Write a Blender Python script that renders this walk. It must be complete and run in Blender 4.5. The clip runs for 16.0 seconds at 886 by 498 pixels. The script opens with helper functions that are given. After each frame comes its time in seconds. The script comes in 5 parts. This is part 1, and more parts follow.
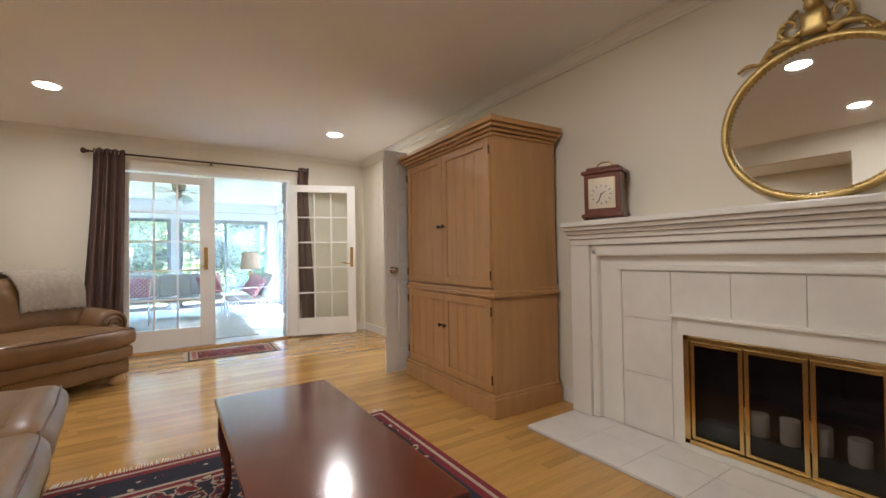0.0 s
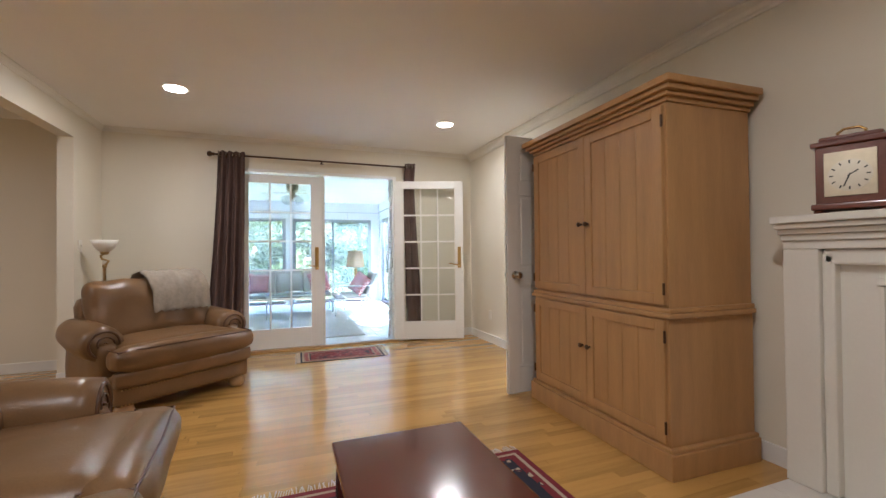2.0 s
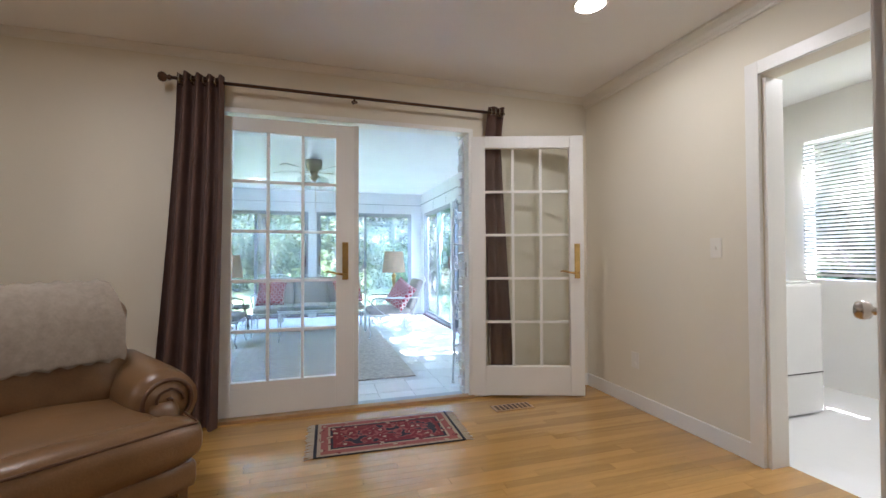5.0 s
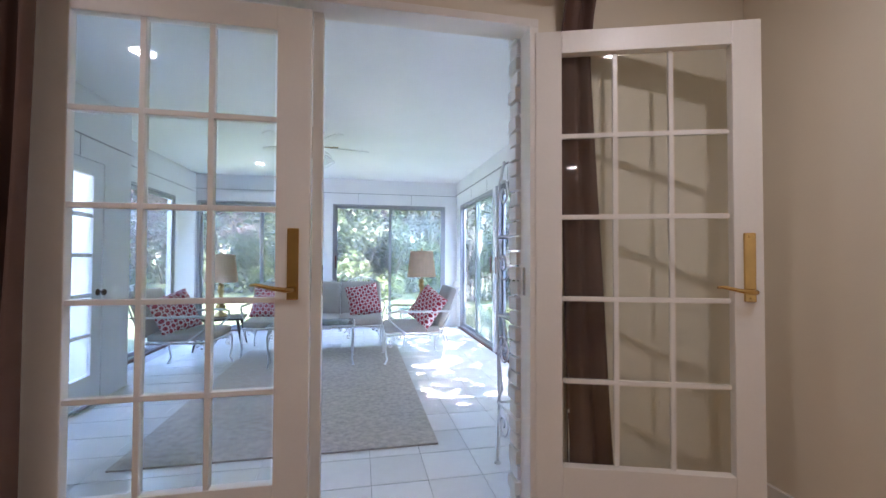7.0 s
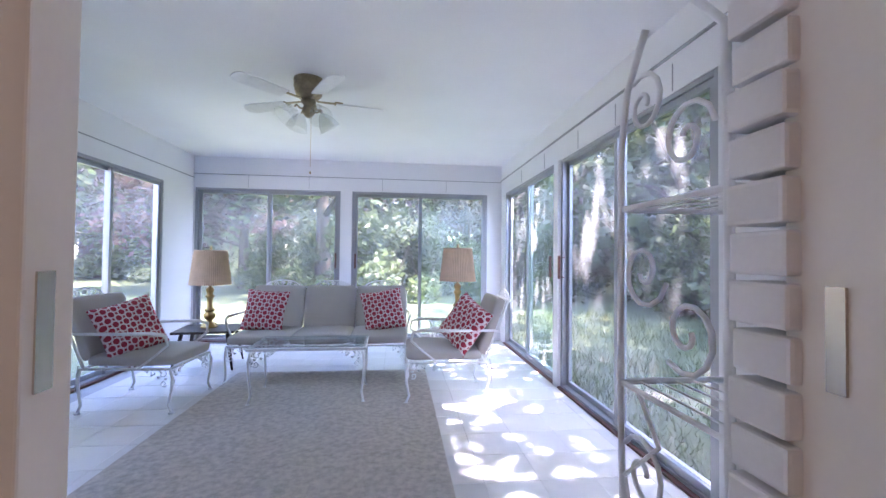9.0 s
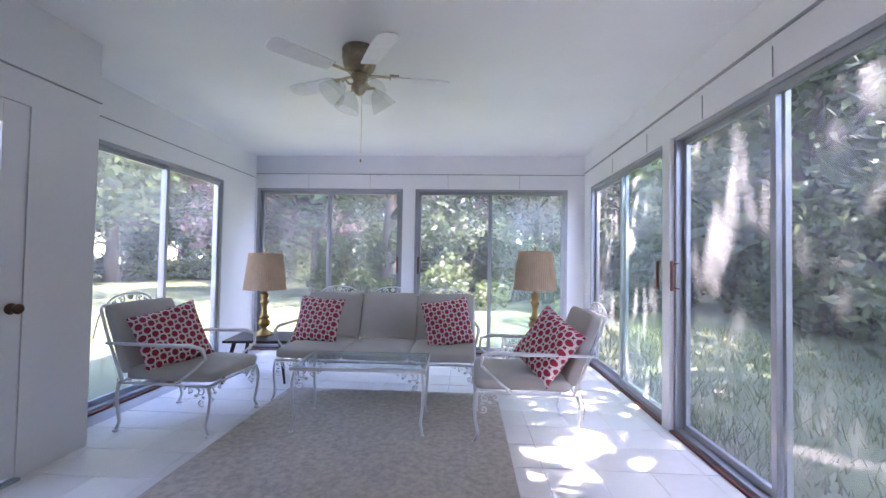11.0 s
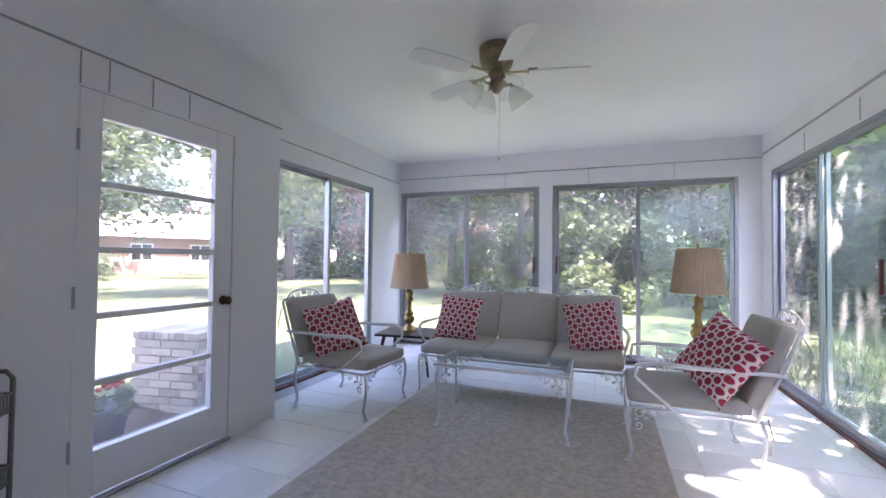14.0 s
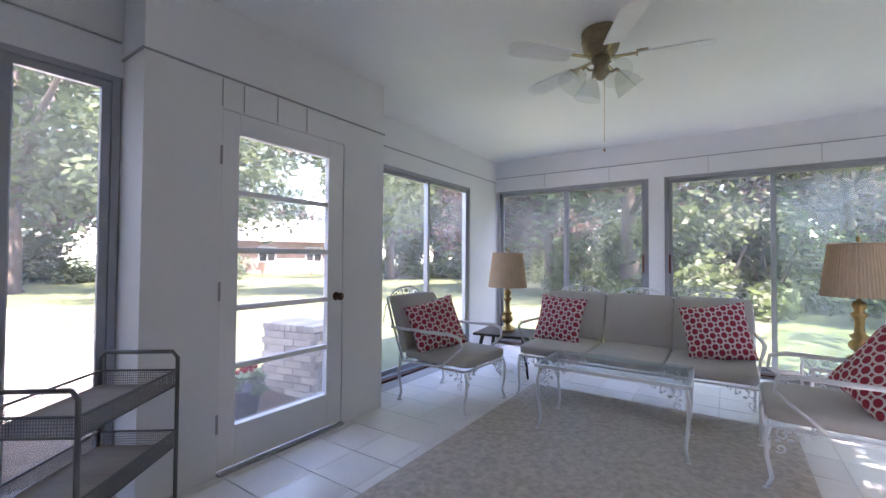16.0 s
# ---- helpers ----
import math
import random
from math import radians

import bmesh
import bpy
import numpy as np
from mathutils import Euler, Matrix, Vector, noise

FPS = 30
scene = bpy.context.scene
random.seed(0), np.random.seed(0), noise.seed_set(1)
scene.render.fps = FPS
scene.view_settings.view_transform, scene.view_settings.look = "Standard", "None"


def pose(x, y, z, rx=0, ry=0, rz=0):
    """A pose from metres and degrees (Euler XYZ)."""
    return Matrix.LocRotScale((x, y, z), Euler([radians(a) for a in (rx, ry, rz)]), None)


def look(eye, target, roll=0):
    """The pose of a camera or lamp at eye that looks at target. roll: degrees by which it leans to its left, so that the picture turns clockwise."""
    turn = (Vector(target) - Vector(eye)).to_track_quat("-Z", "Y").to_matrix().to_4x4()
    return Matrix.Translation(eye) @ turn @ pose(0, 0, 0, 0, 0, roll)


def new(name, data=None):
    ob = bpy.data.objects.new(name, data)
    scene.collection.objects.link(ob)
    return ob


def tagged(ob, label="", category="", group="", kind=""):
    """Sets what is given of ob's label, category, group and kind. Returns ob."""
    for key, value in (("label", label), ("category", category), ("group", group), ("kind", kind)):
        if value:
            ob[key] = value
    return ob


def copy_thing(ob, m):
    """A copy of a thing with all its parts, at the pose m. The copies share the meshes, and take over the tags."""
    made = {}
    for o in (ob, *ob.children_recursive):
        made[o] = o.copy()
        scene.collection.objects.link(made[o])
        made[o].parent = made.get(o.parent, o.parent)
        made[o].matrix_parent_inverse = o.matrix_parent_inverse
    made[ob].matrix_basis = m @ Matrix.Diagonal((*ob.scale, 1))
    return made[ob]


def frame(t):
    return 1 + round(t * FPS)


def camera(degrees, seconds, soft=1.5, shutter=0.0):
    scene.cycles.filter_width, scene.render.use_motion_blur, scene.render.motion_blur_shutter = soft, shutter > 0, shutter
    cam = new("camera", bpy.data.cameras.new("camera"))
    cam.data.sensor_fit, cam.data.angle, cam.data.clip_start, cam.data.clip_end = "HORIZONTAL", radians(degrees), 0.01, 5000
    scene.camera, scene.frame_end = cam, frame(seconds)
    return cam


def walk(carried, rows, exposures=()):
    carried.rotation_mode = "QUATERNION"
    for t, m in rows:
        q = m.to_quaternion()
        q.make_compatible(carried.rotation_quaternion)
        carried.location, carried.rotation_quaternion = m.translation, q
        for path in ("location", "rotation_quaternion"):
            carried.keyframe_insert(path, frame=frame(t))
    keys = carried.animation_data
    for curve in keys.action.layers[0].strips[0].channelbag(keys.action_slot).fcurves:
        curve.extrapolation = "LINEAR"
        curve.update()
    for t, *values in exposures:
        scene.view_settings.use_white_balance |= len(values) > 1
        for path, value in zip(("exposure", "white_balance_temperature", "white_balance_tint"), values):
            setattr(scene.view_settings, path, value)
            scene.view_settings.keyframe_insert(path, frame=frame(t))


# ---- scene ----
cam = camera(93.6, 16.0)
PATH = [
    (0, (0.325, 0.097, 1.07), (1.42, 1.77, 1.1), -0.9),
    (0.5, (0.309, 0.137, 1.085), (1.318, 1.864, 1.112), -0.8),
    (1, (0.296, 0.223, 1.095), (1.212, 2, 1.122), -0.7),
    (1.5, (0.315, 0.414, 1.11), (1.128, 2.241, 1.132), -0.6),
    (2, (0.336, 0.676, 1.117), (1.042, 2.547, 1.139), -0.6),
    (2.5, (0.361, 1.015, 1.131), (0.997, 2.911, 1.154), -0.4),
    (3, (0.382, 1.37, 1.138), (0.972, 3.281, 1.158), -0.3),
    (3.5, (0.415, 1.731, 1.132), (0.972, 3.651, 1.159), -0.2),
    (4, (0.444, 2.101, 1.121), (1.015, 4.017, 1.152), -0.3),
    (4.2, (0.447, 2.251, 1.094), (1.031, 4.163, 1.132), -0.2),
    (6.3, (0.721, 3.757, 1.117), (1.255, 5.684, 1.152), 0.3),
    (6.5, (0.782, 3.903, 1.114), (1.285, 5.838, 1.15), 0.3),
    (7, (0.933, 4.268, 1.099), (1.325, 6.229, 1.143), 0.2),
    (7.5, (0.995, 4.643, 1.094), (1.317, 6.615, 1.135), 1.0),
    (8, (1.065, 5.0, 1.089), (1.358, 6.975, 1.136), 0.9),
    (8.5, (1.133, 5.27, 1.087), (1.373, 7.251, 1.132), 1.0),
    (8.7, (1.139, 5.381, 1.087), (1.368, 7.363, 1.129), 0.8),
    (10.8, (1.124, 6.154, 1.101), (1.065, 8.152, 1.163), 1.3),
    (11, (1.141, 6.172, 1.094), (1.031, 8.168, 1.15), 1.0),
    (11.5, (1.143, 6.182, 1.094), (0.924, 8.169, 1.151), 0.9),
    (12, (1.135, 6.186, 1.098), (0.812, 8.159, 1.152), 0.9),
    (12.5, (1.12, 6.196, 1.098), (0.696, 8.15, 1.15), 0.9),
    (13, (1.11, 6.206, 1.091), (0.583, 8.135, 1.144), 0.8),
    (13.5, (1.101, 6.214, 1.093), (0.472, 8.111, 1.142), 0.8),
    (14, (1.088, 6.213, 1.089), (0.362, 8.076, 1.136), 0.7),
    (14.5, (1.076, 6.21, 1.092), (0.252, 8.031, 1.136), 0.6),
    (15, (1.073, 6.211, 1.081), (0.146, 7.983, 1.127), 0.5),
    (15.5, (1.055, 6.216, 1.084), (0.028, 7.932, 1.127), 0.6),
    (16, (1.054, 6.214, 1.075), (-0.072, 7.867, 1.12), 0.4),
]
EXPOSURES = [(0.0, 5.5, 5850, 13), (4.0, 5.2, 5500, 14), (6.3, 4.7, 5850, 20), (7.5, 4.45, 6000, 30), (8.7, 4.35, 6100, 35), (10.8, 4.05, 6400, 38), (13.0, 3.9, 6650, 36), (16.0, 3.8, 6900, 34)]
walk(cam, [(t, look(eye, target, roll)) for t, eye, target, roll in PATH], EXPOSURES)

# ---- world, sun, lights ----
SUN_DIR = Vector((0.62, -0.10, 1.05)).normalized()
world = bpy.data.worlds.new("world")
scene.world = world
world.use_nodes = True
wn = world.node_tree.nodes
sky = wn.new("ShaderNodeTexSky")
sky.sky_type, sky.sun_disc = "NISHITA", False
sky.sun_elevation = math.asin(SUN_DIR.z)
sky.sun_rotation = math.atan2(SUN_DIR.x, SUN_DIR.y)
wn["Background"].inputs["Strength"].default_value = 0.15
world.node_tree.links.new(sky.outputs["Color"], wn["Background"].inputs["Color"])
sun = new("sun", bpy.data.lights.new("sun", "SUN"))
sun.data.energy, sun.data.angle, sun.data.color = 2.9, radians(0.6), (1.0, 0.95, 0.88)
sun.matrix_world = look(SUN_DIR * 40, (0, 0, 0))


def disc_lamp(x, y, z, watts, radius, colour):
    ob = new("disc_light", bpy.data.lights.new("disc_light", "AREA"))
    ob.data.shape, ob.data.size, ob.data.energy, ob.data.color = "DISK", radius * 2, watts, colour
    ob.matrix_world = pose(x, y, z)
    return ob


# The fourth spot is an added, unseen downlight that brightens the room.
CAN_SPOTS = [(-0.49, 4.55), (1.90, 4.73), (1.12, 1.23), (-0.49, 1.23)]
CEIL = 2.47
for cx, cy in CAN_SPOTS:
    disc_lamp(cx, cy, CEIL - 0.012, 0.31, 0.07, (1.0, 0.93, 0.83))
# Added unseen fill lights for hall and laundry; no fittings stand there.
disc_lamp(-3.0, 3.4, 2.4, 0.6, 0.15, (1.0, 0.92, 0.82))
disc_lamp(3.5, 4.2, 2.4, 0.7, 0.15, (1.0, 0.95, 0.85))

# ---- materials ----


def nodes_of(name):
    m = bpy.data.materials.new(name)
    m.use_nodes = True
    return m, m.node_tree.nodes, m.node_tree.links, m.node_tree.nodes["Principled BSDF"]


def mat(name, base, rough=0.5, metal=0.0, var=0.12, scale=4.0, fine=60.0, bump=0.1, coat=0.0, stretch=(1, 1, 1), per_object=False, island=False, trans=0.0):
    """Base colour varied at two scales, with fine relief."""
    m, n, l, p = nodes_of(name)
    tc = n.new("ShaderNodeTexCoord")
    mp = n.new("ShaderNodeMapping")
    mp.inputs["Scale"].default_value = stretch
    l.new(tc.outputs["Object"], mp.inputs["Vector"])
    n1, n2 = n.new("ShaderNodeTexNoise"), n.new("ShaderNodeTexNoise")
    n1.inputs["Scale"].default_value, n2.inputs["Scale"].default_value = scale, fine
    n1.inputs["Detail"].default_value, n2.inputs["Detail"].default_value = 4, 3
    l.new(mp.outputs[0], n1.inputs["Vector"]), l.new(mp.outputs[0], n2.inputs["Vector"])
    add = n.new("ShaderNodeMath")
    add.operation = "MULTIPLY_ADD"
    add.inputs[1].default_value = 0.5
    l.new(n2.outputs["Fac"], add.inputs[0]), l.new(n1.outputs["Fac"], add.inputs[2])
    src = add.outputs[0]
    if per_object or island:
        if island:
            g = n.new("ShaderNodeNewGeometry")
            out = g.outputs["Random Per Island"]
        else:
            out = n.new("ShaderNodeObjectInfo").outputs["Random"]
        a2 = n.new("ShaderNodeMath")
        a2.operation = "MULTIPLY_ADD"
        a2.inputs[1].default_value = 0.7
        l.new(out, a2.inputs[0]), l.new(src, a2.inputs[2])
        a3 = n.new("ShaderNodeMath")
        a3.operation = "SUBTRACT"
        a3.inputs[1].default_value = 0.35
        l.new(a2.outputs[0], a3.inputs[0])
        src = a3.outputs[0]
    ramp = n.new("ShaderNodeValToRGB")
    ramp.color_ramp.elements[0].position, ramp.color_ramp.elements[1].position = 0.4, 1.0
    ramp.color_ramp.elements[0].color = (*[c * (1 - var) for c in base], 1)
    ramp.color_ramp.elements[1].color = (*[min(1, c * (1 + var)) for c in base], 1)
    l.new(src, ramp.inputs["Fac"]), l.new(ramp.outputs[0], p.inputs["Base Color"])
    p.inputs["Roughness"].default_value, p.inputs["Metallic"].default_value = rough, metal
    p.inputs["Coat Weight"].default_value, p.inputs["Coat Roughness"].default_value = coat, 0.12
    if trans:
        p.inputs["Transmission Weight"].default_value = trans
    if bump:
        b = n.new("ShaderNodeBump")
        b.inputs["Strength"].default_value, b.inputs["Distance"].default_value = bump, 0.004
        l.new(add.outputs[0], b.inputs["Height"]), l.new(b.outputs[0], p.inputs["Normal"])
    return m


def calc(n, l, op, a, b=None):
    q = n.new("ShaderNodeMath")
    q.operation = op
    for i, v in enumerate((a, b)):
        if v is None:
            continue
        if isinstance(v, (int, float)):
            q.inputs[i].default_value = v
        else:
            l.new(v, q.inputs[i])
    return q.outputs[0]


def glass(name, tint=(0.93, 0.97, 0.96), haze=0.03, gloss_ior=1.45):
    """A thin pane: clear, with Fresnel gloss and a faint film of dust."""
    m, n, l, p = nodes_of(name)
    n.remove(p)
    t, g, d = n.new("ShaderNodeBsdfTransparent"), n.new("ShaderNodeBsdfGlossy"), n.new("ShaderNodeBsdfTranslucent")
    t.inputs[0].default_value, g.inputs["Roughness"].default_value = (*tint, 1), 0.02
    d.inputs[0].default_value = (0.85, 0.9, 0.92, 1)
    lw = n.new("ShaderNodeLayerWeight")
    f5 = calc(n, l, "POWER", lw.outputs["Facing"], 5.0)
    fres = calc(n, l, "ADD", calc(n, l, "MULTIPLY", f5, 0.40), ((gloss_ior - 1) / (gloss_ior + 1)) ** 2)
    nz, mr = n.new("ShaderNodeTexNoise"), n.new("ShaderNodeMapRange")
    tc = n.new("ShaderNodeTexCoord")
    nz.inputs["Scale"].default_value, nz.inputs["Detail"].default_value = 1.6, 5
    l.new(tc.outputs["Object"], nz.inputs["Vector"])
    mr.inputs["From Min"].default_value, mr.inputs["From Max"].default_value = 0.35, 0.7
    mr.inputs["To Min"].default_value, mr.inputs["To Max"].default_value = haze * 0.4, haze * 1.7
    l.new(nz.outputs["Fac"], mr.inputs["Value"])
    mx, mx2 = n.new("ShaderNodeMixShader"), n.new("ShaderNodeMixShader")
    l.new(mr.outputs[0], mx.inputs[0]), l.new(t.outputs[0], mx.inputs[1]), l.new(d.outputs[0], mx.inputs[2])
    l.new(fres, mx2.inputs[0]), l.new(mx.outputs[0], mx2.inputs[1]), l.new(g.outputs[0], mx2.inputs[2])
    l.new(mx2.outputs[0], n["Material Output"].inputs["Surface"])
    return m


def glow(name, colour, strength):
    m, n, l, p = nodes_of(name)
    p.inputs["Base Color"].default_value = (*colour, 1)
    p.inputs["Emission Color"].default_value, p.inputs["Emission Strength"].default_value = (*colour, 1), strength
    return m


def lattice(name, ground, line, pitch):
    """Cloth with a printed lattice of linked rings."""
    m, n, l, p = nodes_of(name)
    tc, sp = n.new("ShaderNodeTexCoord"), n.new("ShaderNodeSeparateXYZ")
    l.new(tc.outputs["Object"], sp.inputs[0])
    masks = []
    for off in (0.0, 0.5):
        u = calc(n, l, "SUBTRACT", calc(n, l, "FRACT", calc(n, l, "ADD", calc(n, l, "DIVIDE", sp.outputs[0], pitch), off + 20)), 0.5)
        v = calc(n, l, "SUBTRACT", calc(n, l, "FRACT", calc(n, l, "ADD", calc(n, l, "DIVIDE", sp.outputs[2], pitch * 1.15), off + 20)), 0.5)
        r = calc(n, l, "SQRT", calc(n, l, "ADD", calc(n, l, "MULTIPLY", u, u), calc(n, l, "MULTIPLY", v, v)))
        masks.append(calc(n, l, "LESS_THAN", calc(n, l, "ABSOLUTE", calc(n, l, "SUBTRACT", r, 0.33)), 0.062))
    k = calc(n, l, "MAXIMUM", masks[0], masks[1])
    nz = n.new("ShaderNodeTexNoise")
    nz.inputs["Scale"].default_value = 250
    l.new(tc.outputs["Object"], nz.inputs["Vector"])
    mx = n.new("ShaderNodeMix")
    mx.data_type = "RGBA"
    mx.inputs[6].default_value, mx.inputs[7].default_value = (*ground, 1), (*line, 1)
    l.new(k, mx.inputs[0]), l.new(mx.outputs[2], p.inputs["Base Color"])
    b = n.new("ShaderNodeBump")
    b.inputs["Strength"].default_value, b.inputs["Distance"].default_value = 0.3, 0.002
    l.new(nz.outputs["Fac"], b.inputs["Height"]), l.new(b.outputs[0], p.inputs["Normal"])
    p.inputs["Roughness"].default_value = 0.9
    return m


def persian(name, hx, hy, border, bands, field, field_scale):
    """Knotted carpet: guard bands round the edge, flowers in the field."""
    m, n, l, p = nodes_of(name)
    tc, sp = n.new("ShaderNodeTexCoord"), n.new("ShaderNodeSeparateXYZ")
    l.new(tc.outputs["Object"], sp.inputs[0])
    dx = calc(n, l, "SUBTRACT", hx, calc(n, l, "ABSOLUTE", sp.outputs[0]))
    dy = calc(n, l, "SUBTRACT", hy, calc(n, l, "ABSOLUTE", sp.outputs[1]))
    d = calc(n, l, "DIVIDE", calc(n, l, "MINIMUM", dx, dy), border)
    band = n.new("ShaderNodeValToRGB")
    band.color_ramp.interpolation = "CONSTANT"
    el = band.color_ramp.elements
    while len(el) < len(bands):
        el.new(0.5)
    for e, (pos, col) in zip(el, bands):
        e.position, e.color = pos, (*col, 1)
    l.new(d, band.inputs["Fac"])
    vo = n.new("ShaderNodeTexVoronoi")
    vo.inputs["Scale"].default_value = field_scale
    l.new(tc.outputs["Object"], vo.inputs["Vector"])
    nz = n.new("ShaderNodeTexNoise")
    nz.inputs["Scale"].default_value = field_scale * 1.7
    l.new(tc.outputs["Object"], nz.inputs["Vector"])
    fr = n.new("ShaderNodeValToRGB")
    fr.color_ramp.interpolation = "CONSTANT"
    el = fr.color_ramp.elements
    while len(el) < len(field):
        el.new(0.5)
    for e, (pos, col) in zip(el, field):
        e.position, e.color = pos, (*col, 1)
    l.new(calc(n, l, "ADD", calc(n, l, "MULTIPLY", vo.outputs["Distance"], 0.6), calc(n, l, "MULTIPLY", nz.outputs["Fac"], 0.6)), fr.inputs["Fac"])
    inside = calc(n, l, "GREATER_THAN", d, 1.0)
    flower = calc(n, l, "MULTIPLY", calc(n, l, "LESS_THAN", vo.outputs["Distance"], 0.30), calc(n, l, "GREATER_THAN", d, 0.22))
    mx = n.new("ShaderNodeMix")
    mx.data_type = "RGBA"
    l.new(calc(n, l, "MAXIMUM", inside, flower), mx.inputs[0])
    l.new(band.outputs[0], mx.inputs[6]), l.new(fr.outputs[0], mx.inputs[7]), l.new(mx.outputs[2], p.inputs["Base Color"])
    p.inputs["Roughness"].default_value = 0.95
    fz = n.new("ShaderNodeTexNoise")
    fz.inputs["Scale"].default_value = 300
    l.new(tc.outputs["Object"], fz.inputs["Vector"])
    b = n.new("ShaderNodeBump")
    b.inputs["Strength"].default_value, b.inputs["Distance"].default_value = 0.4, 0.003
    l.new(fz.outputs["Fac"], b.inputs["Height"]), l.new(b.outputs[0], p.inputs["Normal"])
    return m


def leafy(name, base, var=0.5):
    m, n, l, p = nodes_of(name)
    g = n.new("ShaderNodeNewGeometry")
    ramp = n.new("ShaderNodeValToRGB")
    ramp.color_ramp.elements[0].color = (*[c * (1 - var) for c in base], 1)
    ramp.color_ramp.elements[1].color = (*[c * (1 + var) for c in base], 1)
    l.new(g.outputs["Random Per Island"], ramp.inputs[0]), l.new(ramp.outputs[0], p.inputs["Base Color"])
    p.inputs["Roughness"].default_value = 0.55
    t = n.new("ShaderNodeBsdfTranslucent")
    l.new(ramp.outputs[0], t.inputs[0])
    mx = n.new("ShaderNodeMixShader")
    mx.inputs[0].default_value = 0.5
    l.new(p.outputs[0], mx.inputs[1]), l.new(t.outputs[0], mx.inputs[2])
    l.new(mx.outputs[0], n["Material Output"].inputs["Surface"])
    return m


CREAM = mat("cream_wall_paint", (0.74, 0.68, 0.555), 0.6, var=0.03, scale=1.2, fine=220, bump=0.08)
CEILING = mat("ceiling_paint", (0.85, 0.83, 0.80), 0.75, var=0.03, scale=1.0, fine=180, bump=0.1)
WHITE = mat("white_trim_paint", (0.80, 0.78, 0.73), 0.35, var=0.03, scale=3, fine=80, bump=0.04)
MANTEL = mat("mantel_paint", (0.78, 0.74, 0.66), 0.35, var=0.03, scale=3, fine=80, bump=0.04)
SUNWALL = mat("sunroom_white_paint", (0.78, 0.80, 0.82), 0.5, var=0.04, scale=1.5, fine=120, bump=0.1)
OAKLIGHT = mat("pickled_oak", (0.43, 0.235, 0.09), 0.42, var=0.14, scale=3, fine=26, bump=0.12, stretch=(6, 6, 0.7))
FLOORWOOD = dict(rough=0.17, var=0.17, scale=2.5, fine=22, bump=0.01, coat=0.5, stretch=(1, 12, 1))
OAKFLOOR = mat("oak_strip", (0.46, 0.255, 0.07), per_object=True, **FLOORWOOD)
OAKFLOOR2 = mat("oak_strip_far", (0.46, 0.255, 0.07), island=True, **FLOORWOOD)
SUBFLOOR = mat("dark_joint", (0.10, 0.05, 0.02), 0.7)
CHERRY = mat("cherry_wood", (0.085, 0.018, 0.010), 0.16, var=0.35, scale=3, fine=20, bump=0.02, coat=0.6, stretch=(7, 0.8, 7))
CLOCKWOOD = mat("mahogany", (0.13, 0.035, 0.018), 0.28, var=0.3, scale=8, fine=60, coat=0.3)
LEATHER = mat("tan_leather", (0.175, 0.096, 0.041), 0.31, var=0.2, scale=6, fine=150, bump=0.3)
LEATHERD = mat("leather_piping", (0.10, 0.045, 0.02), 0.45, var=0.15, scale=5, fine=120)
FOOT = mat("bun_foot_wood", (0.42, 0.25, 0.11), 0.35, var=0.2, scale=9)
CURTAIN = mat("brown_curtain_cloth", (0.11, 0.062, 0.048), 0.75, var=0.2, scale=8, fine=350, bump=0.3)
LINING = mat("curtain_lining", (0.45, 0.40, 0.30), 0.85, var=0.1)
BRONZE = mat("dark_bronze", (0.09, 0.05, 0.03), 0.4, 0.8)
BRASS = mat("polished_brass", (0.62, 0.42, 0.16), 0.22, 1.0, var=0.15, scale=10, bump=0.03)
OLDBRASS = mat("aged_brass", (0.40, 0.27, 0.11), 0.33, 1.0, var=0.3, scale=14, bump=0.05)
FANBRASS = mat("antique_brass", (0.30, 0.245, 0.165), 0.36, 0.9, var=0.35, scale=22, bump=0.06)
DIALBRASS = mat("pale_dial_brass", (0.58, 0.50, 0.36), 0.4, 0.6, var=0.1, scale=20)
GOLD = mat("gilt", (0.50, 0.36, 0.13), 0.42, 0.75, var=0.3, scale=18, fine=120, bump=0.2)
CHROME = mat("satin_nickel", (0.55, 0.5, 0.44), 0.25, 1.0, var=0.08)
MARBLE = mat("white_marble_tile", (0.74, 0.70, 0.64), 0.22, var=0.08, scale=2.2, fine=12, bump=0.02)
SOOT = mat("firebox_black", (0.012, 0.011, 0.010), 0.8)
CANDLE = mat("candle_wax", (0.78, 0.74, 0.66), 0.5, var=0.04)
FIREGLASS = glass("fire_screen_glass", (0.50, 0.48, 0.46), 0.01)
PANE = glass("window_pane", (0.95, 0.97, 0.97), 0.06)
DOORPANE = glass("door_pane", (0.95, 0.97, 0.96), 0.02)
HAZYPANE = glass("fogged_pane", (0.80, 0.90, 0.82), 0.14)
ALU = mat("grey_aluminium", (0.36, 0.38, 0.41), 0.42, 0.6, var=0.08, scale=6)
HANDLEWOOD = mat("door_pull_wood", (0.10, 0.025, 0.015), 0.4, var=0.2, scale=15)
TILE = mat("white_floor_tile", (0.80, 0.80, 0.79), 0.16, var=0.05, scale=2, fine=18, bump=0.02, per_object=True)
GROUT = mat("grey_grout", (0.34, 0.34, 0.34), 0.85)
GREYRUG = mat("taupe_carpet", (0.46, 0.42, 0.37), 0.95, var=0.30, scale=28, fine=160, bump=0.9)
CUSHION = mat("grey_beige_cushion", (0.46, 0.44, 0.41), 0.9, var=0.05, scale=5, fine=260, bump=0.2)
IRON = mat("white_painted_iron", (0.74, 0.76, 0.78), 0.38, var=0.06, scale=20, bump=0.06)
